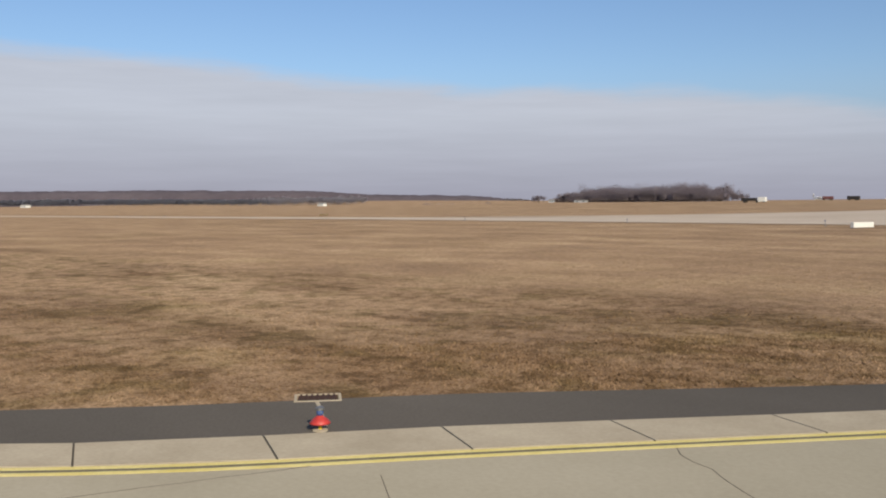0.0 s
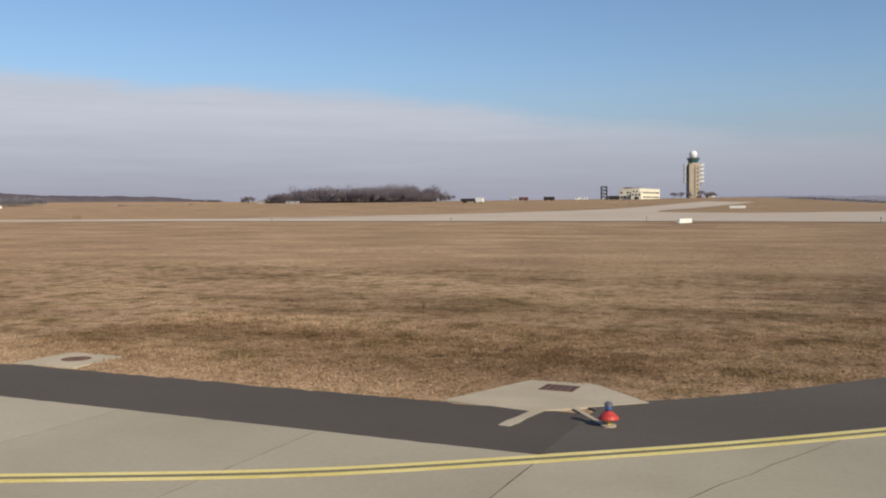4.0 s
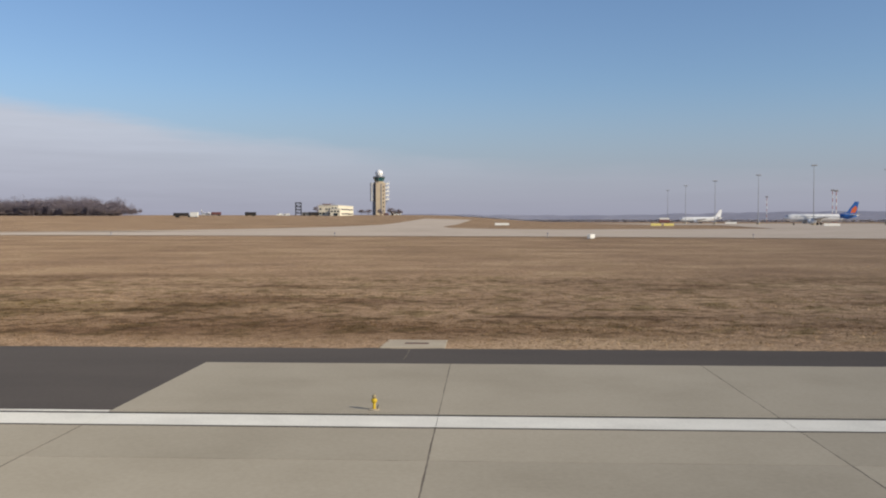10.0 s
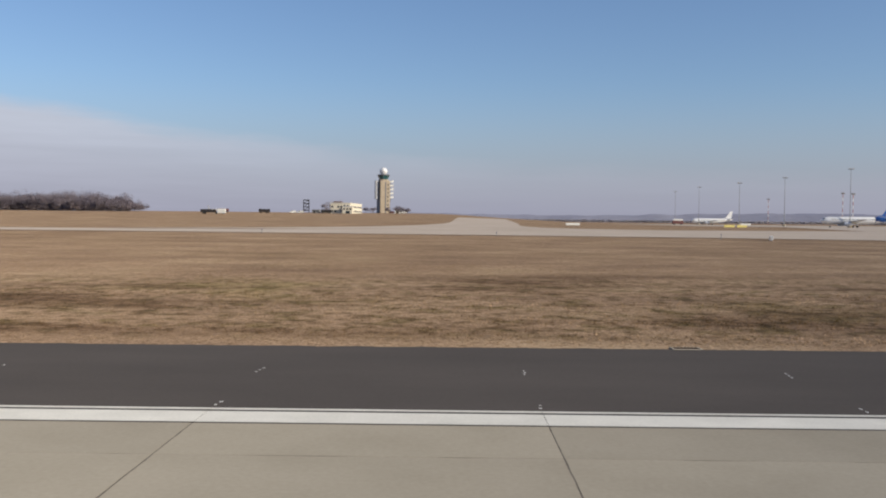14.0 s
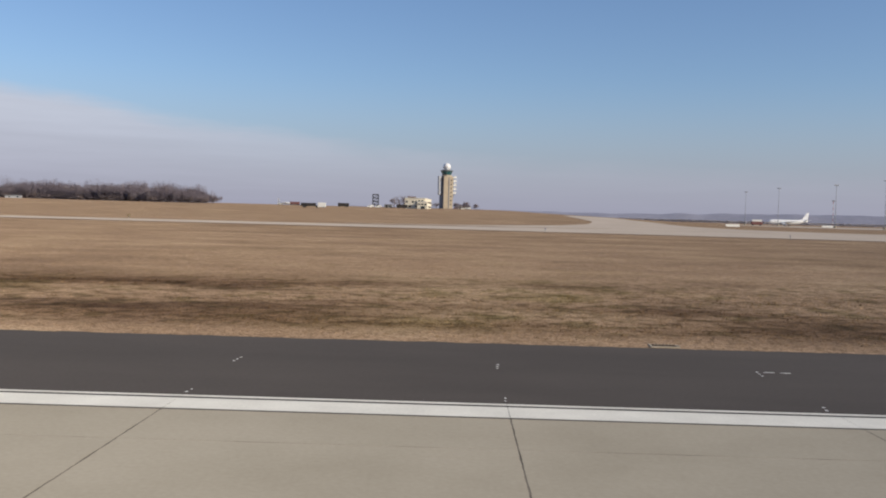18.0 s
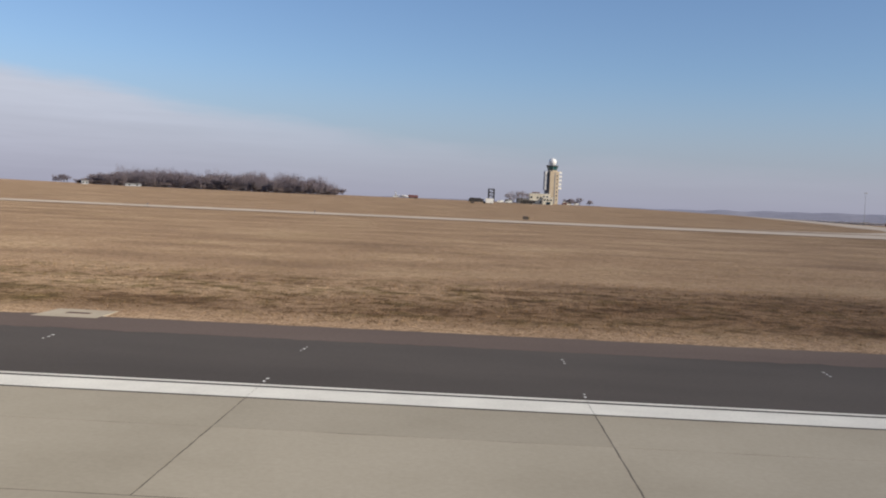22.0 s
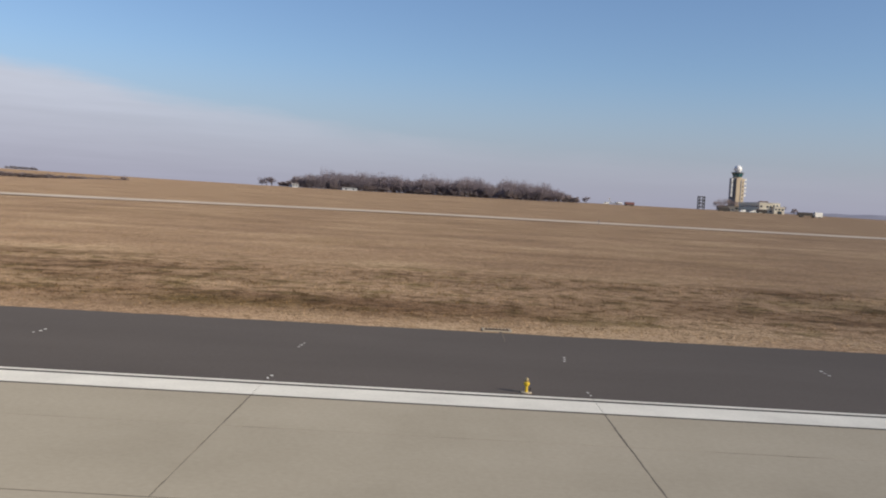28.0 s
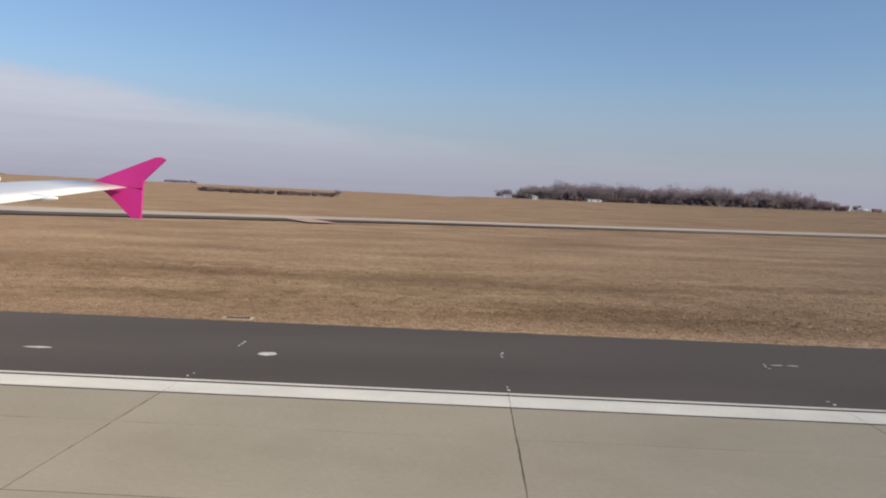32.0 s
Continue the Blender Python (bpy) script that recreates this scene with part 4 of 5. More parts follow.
# ---- control tower and buildings ----
def control_tower():
    th = thing("control_tower", (-142, 988, hz(-142, 988) - 0.6), 0, "tall tan control tower with green cab and white radome", "tower")
    turn = Matrix.Rotation(radians(24), 4, "Z")
    bm = B()
    box(bm, 0, 0, 0, 11.0, 11.0, 35.5, bevel=0.25)
    bm.transform(turn)
    part("shaft", bm, TAN_WALL, th)
    # cladding on the left face, coloured darker to stand for its shade; front stripe
    bm = B()
    box(bm, -5.72, 0.2, 1.0, 0.4, 9.6, 34.2)
    box(bm, 0.5, -5.72, 1.0, 0.9, 0.4, 33)
    bm.transform(turn)
    part("shade_dark_cladding", bm, SHADED_CLADDING, th, "dark blue-grey cladding with the left face's shade put in")
    for i in range(5):
        z = 17 + 4.2 * i
        bm = B()
        box(bm, 8.2, 0.5, z, 5.0, 6.0, 1.2, bevel=0.15)
        bm.transform(turn)
        pl = part("aerial_platform", bm, OFFWHITE, th, "white aerial platform")
        for y in (-2.2, 0.5, 3.0):
            bm = B()
            bar(bm, (10.4, y, z + 1.1), (10.4, y, z + 2.8), 0.3)
            bm.transform(turn)
            part("aerial", bm, OFFWHITE, pl)
    bm = B()
    for y in (-2, 3):
        bar(bm, (7.2, y, 12.5), (7.2, y, 36.0), 0.25)
    bar(bm, (6, 0.5, 13.2), (10, 0.5, 16.8), 0.3)
    bm.transform(turn)
    part("platform_post", bm, STEEL, th)
    for i in range(4):
        bm = B()
        box(bm, -8.3, -0.8, 15.5 + 5.1 * i, 3.0, 3.4, 4.6, bevel=0.1)
        bm.transform(turn)
        part("aerial_panel", bm, PANEL_GREY, th, "grey aerial panel on lattice arms")
    bm = B()
    for z in (16, 21, 26, 31, 35):
        bar(bm, (-9.5, -0.8, z), (-5.2, -0.8, z), 0.2)
    bm.transform(turn)
    part("panel_arm", bm, STEEL, th)
    bm = B()
    lathe(bm, [(5.6, 35.5), (5.6, 36.6), (4.4, 36.9)], 8)
    part("collar", bm, TAN_WALL, th)
    bm = B()
    lathe(bm, [(4.4, 36.9), (6.3, 41.2)], 8)
    cab = part("cab_glazing", bm, GREEN_GLASS, th, "dark green sloping cab glazing")
    for i in range(8):
        a = 2 * math.pi * i / 8
        bm = B()
        bar(bm, (4.45 * math.cos(a), 4.45 * math.sin(a), 36.9), (6.35 * math.cos(a), 6.35 * math.sin(a), 41.2), 0.16, n=6)
        part("mullion", bm, STEEL, cab)
    bm = B()
    lathe(bm, [(6.7, 41.2), (6.8, 41.9), (5.6, 42.3), (2.6, 42.4), (2.4, 43.0)], 16)
    part("cab_roof", bm, STEEL, th)
    bm = B()
    bmesh.ops.create_uvsphere(bm, u_segments=28, v_segments=18, radius=4.15, matrix=Matrix.Translation((0, 0, 45.6)))
    part("radome", bm, PLANE_WHITE, th, "white ball radome", smooth=True)
    for a, h in ((0.6, 4.5), (2.4, 3.8), (4.2, 5.0)):
        bm = B()
        bar(bm, (5.6 * math.cos(a), 5.6 * math.sin(a), 42.2), (5.6 * math.cos(a), 5.6 * math.sin(a), 42.2 + h), 0.09)
        part("whip_aerial", bm, STEEL, th)
    # slit windows up the shaft
    for i in range(7):
        bm = B()
        box(bm, 3.2, -5.53, 4.5 + 4.3 * i, 1.1, 0.12, 1.6)
        bm.transform(turn)
        part("window", bm, DARK_GLASS, th)


control_tower()


def office_building():
    th = thing("office_building", (-165, 835, hz(-165, 835) - 0.6), -3, "cream two-storey flat-roofed office building", "building")
    bm = B()
    box(bm, -1, 11, 0, 18, 68, 9.6, bevel=0.1)
    part("main_block", bm, CREAM_WALL, th)
    bm = B()
    box(bm, 6.0, -24.8, 0, 9, 6.4, 6.4, bevel=0.1)
    part("front_block", bm, CREAM_WALL, th)
    bm = B()
    box(bm, -4.5, -15, 9.6, 7, 6, 1.5, bevel=0.1)
    part("roof_hut", bm, RUST, th, "reddish brown roof hut")
    for x, y, z, sx, sy in ((-1, -23.1, 9.6, 18.3, 0.4), (-10.1, 11, 9.6, 0.4, 67.6), (8.1, 11, 9.6, 0.4, 67.6), (6, -28.1, 6.4, 9.3, 0.4)):
        bm = B()
        box(bm, x, y, z, sx, sy, 0.4)
        part("parapet", bm, OFFWHITE, th)
    for row, z in enumerate((1.6, 5.6)):
        for i in range(6):
            if (row, i) in ((1, 1), (0, 2)) or (row == 0 and i > 3):
                continue
            bm = B()
            box(bm, -8.3 + 2.75 * i, -23.04, z + (0.8 if row and i > 3 else 0), 1.7, 0.16, 1.5)
            w = part("window", bm, DARK_GLASS, th)
            bm = B()
            box(bm, -8.3 + 2.75 * i, -23.12, z - 0.14 + (0.8 if row and i > 3 else 0), 1.9, 0.25, 0.12)
            part("sill", bm, OFFWHITE, w)
        for i in range(16):
            for s in (-10.04, 8.04):
                bm = B()
                box(bm, s, -19 + 4 * i, z, 0.16, 2.4, 1.5)
                part("window", bm, DARK_GLASS, th)
    for i in range(3):
        bm = B()
        box(bm, 3.2 + 2.8 * i, -28.04, 3.6, 1.8, 0.16, 1.3)
        part("window", bm, DARK_GLASS, th)
    bm = B()
    box(bm, 6.5, -28.06, 0.3, 3.6, 0.2, 2.4)
    part("entrance", bm, DARK_GLASS, th)
    bm = B()
    box(bm, -5.5, -23.06, 3.6, 5.0, 1.2, 0.3)
    part("canopy", bm, OFFWHITE, th)


office_building()


def shed(x, y, w, d, h, material, label, rot=0.0):
    th = thing("shed", (x, y, hz(x, y) - 0.3), rot, label, "building", "low sheds by the tower")
    bm = B()
    box(bm, 0, 0, 0, w, d, h, bevel=0.08)
    part("wall", bm, material, th)
    bm = B()
    box(bm, 0, 0, h, w + 0.5, d + 0.5, 0.3, bevel=0.05)
    part("roof", bm, GREY_WALL, th)
    bm = B()
    box(bm, -w * 0.2, -d / 2 - 0.02, 0.3, w * 0.22, 0.15, min(2.4, h * 0.75))
    part("door", bm, BLACK, th)
    bm = B()
    box(bm, w * 0.22, -d / 2 - 0.02, h * 0.45, w * 0.3, 0.15, h * 0.3)
    part("window", bm, DARK_GLASS, th)


shed(-193, 842, 7, 6, 3.2, GREY_WALL, "dark grey flat-roofed shed beside the office")
shed(-172, 905, 22, 9, 5.0, GREY_WALL, "long low grey shed behind the office")
shed(-125, 985, 9, 6, 3.6, OFFWHITE, "small pale hut at the tower's foot")


def lattice_stand():
    """A dark open steel frame with three storeys."""
    th = thing("steel_training_frame", (-208.5, 882.2, hz(-208.5, 882.2) - 0.3), 8, "dark open three-storey steel frame", "frame")
    for sx in (-2.6, 2.6):
        for sy in (-2, 2):
            bm = B()
            box(bm, sx, sy, 0, 0.7, 0.7, 12.4)
            part("post", bm, BLACK, th)
    for i in range(4):
        bm = B()
        box(bm, 0, 0, 2.2 + 3.3 * i, 5.9, 4.7, 0.9)
        part("deck", bm, BLACK, th)
    for i in range(3):
        bm = B()
        bar(bm, (-2.4, -2.2, 3.2 + 3.3 * i), (2.4, -2.2, 5.4 + 3.3 * i), 0.22)
        part("brace", bm, BLACK, th)


lattice_stand()


def container_trailer():
    th = thing("box_trailer", (-221.5, 585, hz(-221.5, 585)), 3, "dark flatbed trailer with a white box", "vehicle")
    bm = B()
    box(bm, -1.5, 0, 1.0, 13.0, 2.5, 0.5, bevel=0.05)
    part("flatbed", bm, BLACK, th)
    bm = B()
    box(bm, -3.0, 0, 1.5, 9.5, 2.4, 1.5, bevel=0.05)
    part("load", bm, IRON, th)
    bm = B()
    box(bm, 5.5, 0, 0.5, 5.0, 2.6, 2.9, bevel=0.08)
    part("white_box", bm, OFFWHITE, th)
    for x in (-6, -4.8, 2.2, 6.5):
        for y in (-1.0, 1.0):
            bm = B()
            bmesh.ops.create_cone(bm, cap_ends=True, segments=16, radius1=0.5, radius2=0.5, depth=0.3, matrix=Matrix.Translation((x, y, 0.5)) @ Matrix.Rotation(math.pi / 2, 4, "X"))
            part("wheel", bm, BLACK, th)


container_trailer()


def fire_truck(x, y, rot, paint, label):
    th = thing("truck", (x, y, hz(x, y)), rot, label, "vehicle", "vehicles on the rise")
    bm = B()
    box(bm, 1.2, 0, 1.0, 6.6, 2.6, 2.3, bevel=0.12)
    part("body", bm, paint, th)
    bm = B()
    box(bm, -3.4, 0, 0.9, 2.4, 2.5, 2.5, bevel=0.25)
    cabin = part("cab", bm, paint, th)
    bm = B()
    box(bm, -4.62, 0, 2.1, 0.08, 2.1, 1.0)
    part("windscreen", bm, DARK_GLASS, cabin)
    bm = B()
    box(bm, 0, 0, 0.6, 9.2, 2.2, 0.4)
    part("chassis", bm, BLACK, th)
    for wx in (-3.2, 1.6, 3.0):
        for wy in (-1.1, 1.1):
            bm = B()
            bmesh.ops.create_cone(bm, cap_ends=True, segments=16, radius1=0.55, radius2=0.55, depth=0.4, matrix=Matrix.Translation((wx, wy, 0.55)) @ Matrix.Rotation(math.pi / 2, 4, "X"))
            part("wheel", bm, BLACK, th)


fire_truck(-282, 858, 10, DULL_RED, "red lorry parked on the rise")
fire_truck(-224, 760, 4, IRON, "dark lorry parked on the rise")
fire_truck(-178, 800, 4, IRON, "dark lorry parked beside the office")


def van(x, y, rot, paint, label):
    th = thing("van", (x, y, hz(x, y)), rot, label, "vehicle", "vehicles on the rise")
    bm = B()
    prism(bm, [(-2.6, 0.4), (2.6, 0.4), (2.6, 2.2), (-1.2, 2.2), (-1.9, 1.4), (-2.6, 1.2)], -0.95, 0.95)
    bm.transform(Matrix.Rotation(math.pi / 2, 4, "X"))
    part("body", bm, paint, th)
    for s in (-0.96, 0.96):
        bm = B()
        box(bm, -0.9, s, 1.45, 1.1, 0.04, 0.55)
        part("side_window", bm, DARK_GLASS, th)
    for wx in (-1.6, 1.6):
        for wy in (-0.85, 0.85):
            bm = B()
            bmesh.ops.create_cone(bm, cap_ends=True, segments=14, radius1=0.36, radius2=0.36, depth=0.24, matrix=Matrix.Translation((wx, wy, 0.36)) @ Matrix.Rotation(math.pi / 2, 4, "X"))
            part("wheel", bm, BLACK, th)


van(-196, 770, 0, OFFWHITE, "white van parked on the rise")
van(-203, 775, 10, OFFWHITE, "white van parked on the rise")
van(-300, 880, 0, OFFWHITE, "white van beside the red lorry")
van(-118, 960, 0, OFFWHITE, "white van near the tower's foot")
van(-131, 955, 0, DULL_RED, "red van near the tower's foot")


# ---- airliners ----
def airliner(loc, rot, fin_paint, label, fin_spot=None, length=37.0, name="airliner"):
    th = thing(name, loc, rot, label, "aircraft", "parked airliners")
    L = length
    bm = B()
    rows = [(0.15, 0), (1.0, 0.9), (1.6, 2.3), (1.95, 4.5), (1.98, 24), (1.75, 28), (1.15, 33), (0.45, L - 0.6), (0.2, L)]
    lathe(bm, rows, 20)
    for v in bm.verts:   # sweep the tail cone up, droop the nose
        if v.co.z > 24:
            v.co.y += 1.15 * ((v.co.z - 24) / (L - 24)) ** 1.5
        elif v.co.z < 3:
            v.co.y -= 0.25 * (3 - v.co.z) / 3
    bm.transform(Matrix.Translation((0, 0, 3.7)) @ Matrix(((0, 0, 1, 0), (1, 0, 0, 0), (0, 1, 0, 0), (0, 0, 0, 1))))
    body = part("fuselage", bm, PLANE_WHITE, th, smooth=True)
    for s in (-1, 1):
        bm = B()
        v = [bm.verts.new(p) for p in ((11.5, s * 1.8, 2.75), (18.0, s * 1.8, 2.75), (19.6, s * 16.5, 4.2), (18.2, s * 16.5, 4.2), (11.5, s * 1.8, 3.25), (18.0, s * 1.8, 2.95), (19.6, s * 16.5, 4.35), (18.2, s * 16.5, 4.35))]
        for f in ((0, 1, 2, 3), (4, 5, 6, 7), (0, 1, 5, 4), (1, 2, 6, 5), (2, 3, 7, 6), (3, 0, 4, 7)):
            bm.faces.new([v[i] for i in f])
        bmesh.ops.recalc_face_normals(bm, faces=bm.faces)
        part("wing", bm, WING_GREY, th)
        bm = B()
        lathe(bm, [(0.9, 10.6), (1.1, 11.3), (1.1, 13.2), (0.8, 14.6), (0.45, 15.2)], 16)
        bm.transform(Matrix.Translation((0, s * 5.8, 1.85)) @ Matrix(((0, 0, 1, 0), (1, 0, 0, 0), (0, 1, 0, 0), (0, 0, 0, 1))))
        part("engine", bm, PLANE_WHITE, th, smooth=True)
        bm = B()
        v = [bm.verts.new(p) for p in ((32.2, s * 0.8, 4.9), (35.4, s * 0.8, 4.9), (36.6, s * 6.2, 5.5), (35.2, s * 6.2, 5.5), (32.2, s * 0.8, 5.15), (35.4, s * 0.8, 5.0), (36.6, s * 6.2, 5.58), (35.2, s * 6.2, 5.6))]
        for f in ((0, 1, 2, 3), (4, 5, 6, 7), (0, 1, 5, 4), (1, 2, 6, 5), (2, 3, 7, 6), (3, 0, 4, 7)):
            bm.faces.new([v[i] for i in f])
        bmesh.ops.recalc_face_normals(bm, faces=bm.faces)
        part("tailplane", bm, WING_GREY, th)
        bm = B()
        bar(bm, (17.8, s * 3.7, 0.9), (17.8, s * 3.3, 2.9), 0.16)
        leg = part("main_gear", bm, STEEL, th)
        for dy in (-0.4, 0.4):
            bm = B()
            bmesh.ops.create_cone(bm, cap_ends=True, segments=16, radius1=0.58, radius2=0.58, depth=0.4, matrix=Matrix.Translation((17.8, s * 3.7 + dy, 0.58)) @ Matrix.Rotation(math.pi / 2, 4, "X"))
            part("wheel", bm, BLACK, leg)
        for i in range(30):
            bm = B()
            box(bm, 5.6 + i * 0.85, s * 1.93, 4.05, 0.3, 0.10, 0.4)
            part("cabin_window", bm, DARK_GLASS, body)
    bm = B()
    bar(bm, (5.0, 0, 0.5), (5.0, 0, 2.2), 0.12)
    leg = part("nose_gear", bm, STEEL, th)
    for dy in (-0.22, 0.22):
        bm = B()
        bmesh.ops.create_cone(bm, cap_ends=True, segments=14, radius1=0.4, radius2=0.4, depth=0.25, matrix=Matrix.Translation((5.0, dy, 0.4)) @ Matrix.Rotation(math.pi / 2, 4, "X"))
        part("wheel", bm, BLACK, leg)
    bm = B()
    box(bm, 1.75, 0, 4.25, 0.9, 2.3, 0.5, bevel=0.1)
    part("cockpit_glass", bm, DARK_GLASS, body)
    bm = B()
    prism(bm, [(28.0, 5.7), (31.0, 6.0), (34.4, 5.8), (36.2, 5.8), (37.4, 12.0), (35.4, 12.0), (31.6, 6.7)], -0.16, 0.16)
    bm.transform(Matrix.Rotation(math.pi / 2, 4, "X"))
    fin = part("tail_fin", bm, fin_paint, th)
    if fin_spot:
        bm = B()
        prism(bm, [(33.2, 6.4), (35.6, 6.2), (36.6, 8.6), (35.9, 9.8), (34.4, 8.9)], -0.19, 0.19)
        bm.transform(Matrix.Rotation(math.pi / 2, 4, "X"))
        part("fin_emblem", bm, fin_spot, fin, "orange patch on the fin")
        bm = B()
        lathe(bm, [(1.80, 27.6), (1.18, 33), (0.48, L - 0.6)], 20)
        for v in bm.verts:
            v.co.y += 1.15 * ((v.co.z - 24) / (L - 24)) ** 1.5
        bm.transform(Matrix.Translation((0, 0, 3.72)) @ Matrix(((0, 0, 1, 0), (1, 0, 0, 0), (0, 1, 0, 0), (0, 0, 0, 1))))
        part("tail_cone_paint", bm, fin_paint, body, smooth=True)
    return th


plane = airliner((134.0, 506, hz(140, 506) + 0.1), -6, PLANE_BLUE, "white airliner with blue and orange tail parked on apron", PLANE_ORANGE)
plane.scale = (1.03, 1.03, 1.05)
airliner((140, 800, hz(140, 800) + 0.1), 6, PLANE_WHITE, "all-white airliner parked far out on the apron")
airliner((186, 500, hz(190, 500) + 0.1), 12, BLACK, "white airliner with a dark tail on the apron", None)


def small_plane():
    th = thing("light_aircraft", (-292, 866, hz(-292, 866)), 165, "small white parked aircraft with a raised tail", "aircraft")
    bm = B()
    lathe(bm, [(0.2, 0), (0.9, 1.5), (1.0, 5), (0.5, 10), (0.15, 13)], 14)
    bm.transform(Matrix.Translation((-5, 0, 1.8)) @ Matrix(((0, 0, 1, 0), (1, 0, 0, 0), (0, 1, 0, 0), (0, 0, 0, 1))))
    part("fuselage", bm, PLANE_WHITE, th, smooth=True)
    bm = B()
    box(bm, 0, 0, 2.6, 2.2, 15, 0.25, bevel=0.05)
    part("wing", bm, PLANE_WHITE, th)
    bm = B()
    prism(bm, [(5.8, 2.0), (8.0, 2.0), (8.2, 6.2), (7.2, 6.2)], -0.1, 0.1)
    bm.transform(Matrix.Rotation(math.pi / 2, 4, "X"))
    part("tail_fin", bm, PLANE_WHITE, th)
    for x, y in ((-3.6, 0), (0.5, -1.4), (0.5, 1.4)):
        bm = B()
        bar(bm, (x, y, 0.0), (x, y, 1.4), 0.18)
        part("gear_leg", bm, STEEL, th)


small_plane()


# ---- masts ----
def flood_mast(x, y, h, label="tall grey floodlight mast on the apron"):
    th = thing("floodlight_mast", (x, y, hz(x, y)), 0, label, "mast", "apron floodlight masts")
    bm = B()
    bar(bm, (0, 0, -0.2), (0, 0, h), 0.26, 0.12, 10)
    part("pole", bm, STEEL, th)
    bm = B()
    box(bm, 0, 0, h - 0.25, 3.2, 1.0, 0.25)
    head = part("head_frame", bm, STEEL, th)
    for i in range(4):
        bm = B()
        box(bm, -1.25 + 0.83 * i, -0.4, h, 0.6, 0.5, 0.5, bevel=0.05)
        part("floodlight", bm, PANEL_GREY, head)
    bm = B()
    lathe(bm, [(1.1, -0.2), (1.1, 1.4), (0.9, 1.5)], 12)
    part("footing", bm, KERB_CONCRETE, th)
    return th


# red of the mast bands, paled in its colour for haze
HAZED_RED = plain("hazed_red_paint", (0.52, 0.26, 0.23), 0.7)


def striped_mast(x, y, h):
    th = thing("striped_mast", (x, y, hz(x, y)), 0, "red and white banded mast with lamp cluster", "mast", "banded masts on the apron")
    n = 9
    for i in range(n):
        bm = B()
        bar(bm, (0, 0, h * i / n - (0.2 if i == 0 else 0)), (0, 0, h * (i + 1) / n), 0.30, 0.28, 8)
        part("band", bm, HAZED_RED if i % 2 == 0 else OFFWHITE, th)
    bm = B()
    box(bm, 0, 0, h, 2.6, 1.0, 1.2, bevel=0.1)
    part("lamp_cluster", bm, GREY_WALL, th)


for mx, my, mh in ((146.4, 594.7, 31.5), (148.1, 501.1, 32), (146.1, 882, 31.5), (138.2, 768.7, 31.5), (126.1, 623, 29.0), (212, 560, 33)):
    flood_mast(mx, my, mh)
for mx, my, mh in ((267, 974, 27), (257.3, 767, 27), (225.4, 674.4, 23.5)):
    striped_mast(mx, my, mh)
th = thing("catering_truck", (121, 770, hz(121, 770)), 0, "red and white service truck on the apron", "vehicle")
bm = B()
box(bm, 0, 0, 0.9, 9, 2.6, 2.6, bevel=0.1)
part("body", bm, DULL_RED, th)
bm = B()
box(bm, 0, 0, 3.5, 8, 2.4, 1.4, bevel=0.1)
part("roof_box", bm, OFFWHITE, th)
for wx in (-3, 3):
    for wy in (-1.1, 1.1):
        bm = B()
        bmesh.ops.create_cone(bm, cap_ends=True, segments=14, radius1=0.5, radius2=0.5, depth=0.4, matrix=Matrix.Translation((wx, wy, 0.5)) @ Matrix.Rotation(math.pi / 2, 4, "X"))
        part("wheel", bm, BLACK, th)
board_sign(101.4, 349.5, 6.0, 1.0, OFFWHITE, "long white low barrier on the apron", 0, 0.2, "apron barriers")
board_sign(168, 740, 9.0, 1.4, OFFWHITE, "long white low barrier on the apron", 0, 0.2, "apron barriers")


# ---- woods ----
def tree_arrays(g, x, y, z, h, spread, clumps, size):
    """Trunk, limbs and a crown of many small twig flakes in a few uneven lobes; returns the corners of its triangles."""
    base = np.array((x, y, z))
    low, top, thick = [base], [base + (0, 0, h * 0.55)], [0.02 * h]
    for _ in range(5):
        a, s = g.uniform(0, 2 * math.pi), g.uniform(0.25, 0.55) * h
        low.append(base + (0, 0, s))
        top.append(base + (spread * 0.6 * math.cos(a), spread * 0.6 * math.sin(a), s + g.uniform(0.15, 0.35) * h))
        thick.append(0.009 * h)
    low, top, thick = np.array(low), np.array(top), np.array(thick)[:, None]
    V = [np.stack([low - thick * side, low + thick * side, top], 1) for side in (np.array((1.0, 0, 0)), np.array((0, 1.0, 0)))]
    mids = np.concatenate([[base + (0, 0, h * 0.55)], top[1:] - (0, 0, 0.06 * h)])
    wide = np.concatenate([[spread * 0.8], spread * g.uniform(0.38, 0.62, 5)])
    tall = np.concatenate([[h * 0.40], h * g.uniform(0.14, 0.24, 5)])
    lobe = np.arange(clumps) % 6
    a, e, q = g.uniform(0, 2 * np.pi, clumps), g.uniform(-1, 1, clumps), g.uniform(0.2, 1.0, clumps) ** 0.5
    rr = wide[lobe] * q * np.sqrt(np.maximum(0.02, 1 - e * e))
    c = mids[lobe] + np.stack([rr * np.cos(a), rr * np.sin(a), tall[lobe] * e * q], 1)
    w, t = size * g.uniform(0.35, 0.8, clumps), size * g.uniform(0.35, 0.8, clumps)
    d, k = g.uniform(0, 2 * np.pi, clumps), g.uniform(-0.8, 0.8, clumps)
    u = np.stack([np.cos(d) * w, np.sin(d) * w, k * w], 1)
    v = np.stack([-np.sin(d) * k * t, np.cos(d) * k * t, t], 1)
    V.append(np.stack([c - u, c + u * 0.6 - v * 0.5, c + v], 1))
    V.append(np.stack([c + u * 0.9, c - u * 0.5 + v * 0.4, c - v * 0.8], 1))
    return np.concatenate(V).reshape(-1, 3)


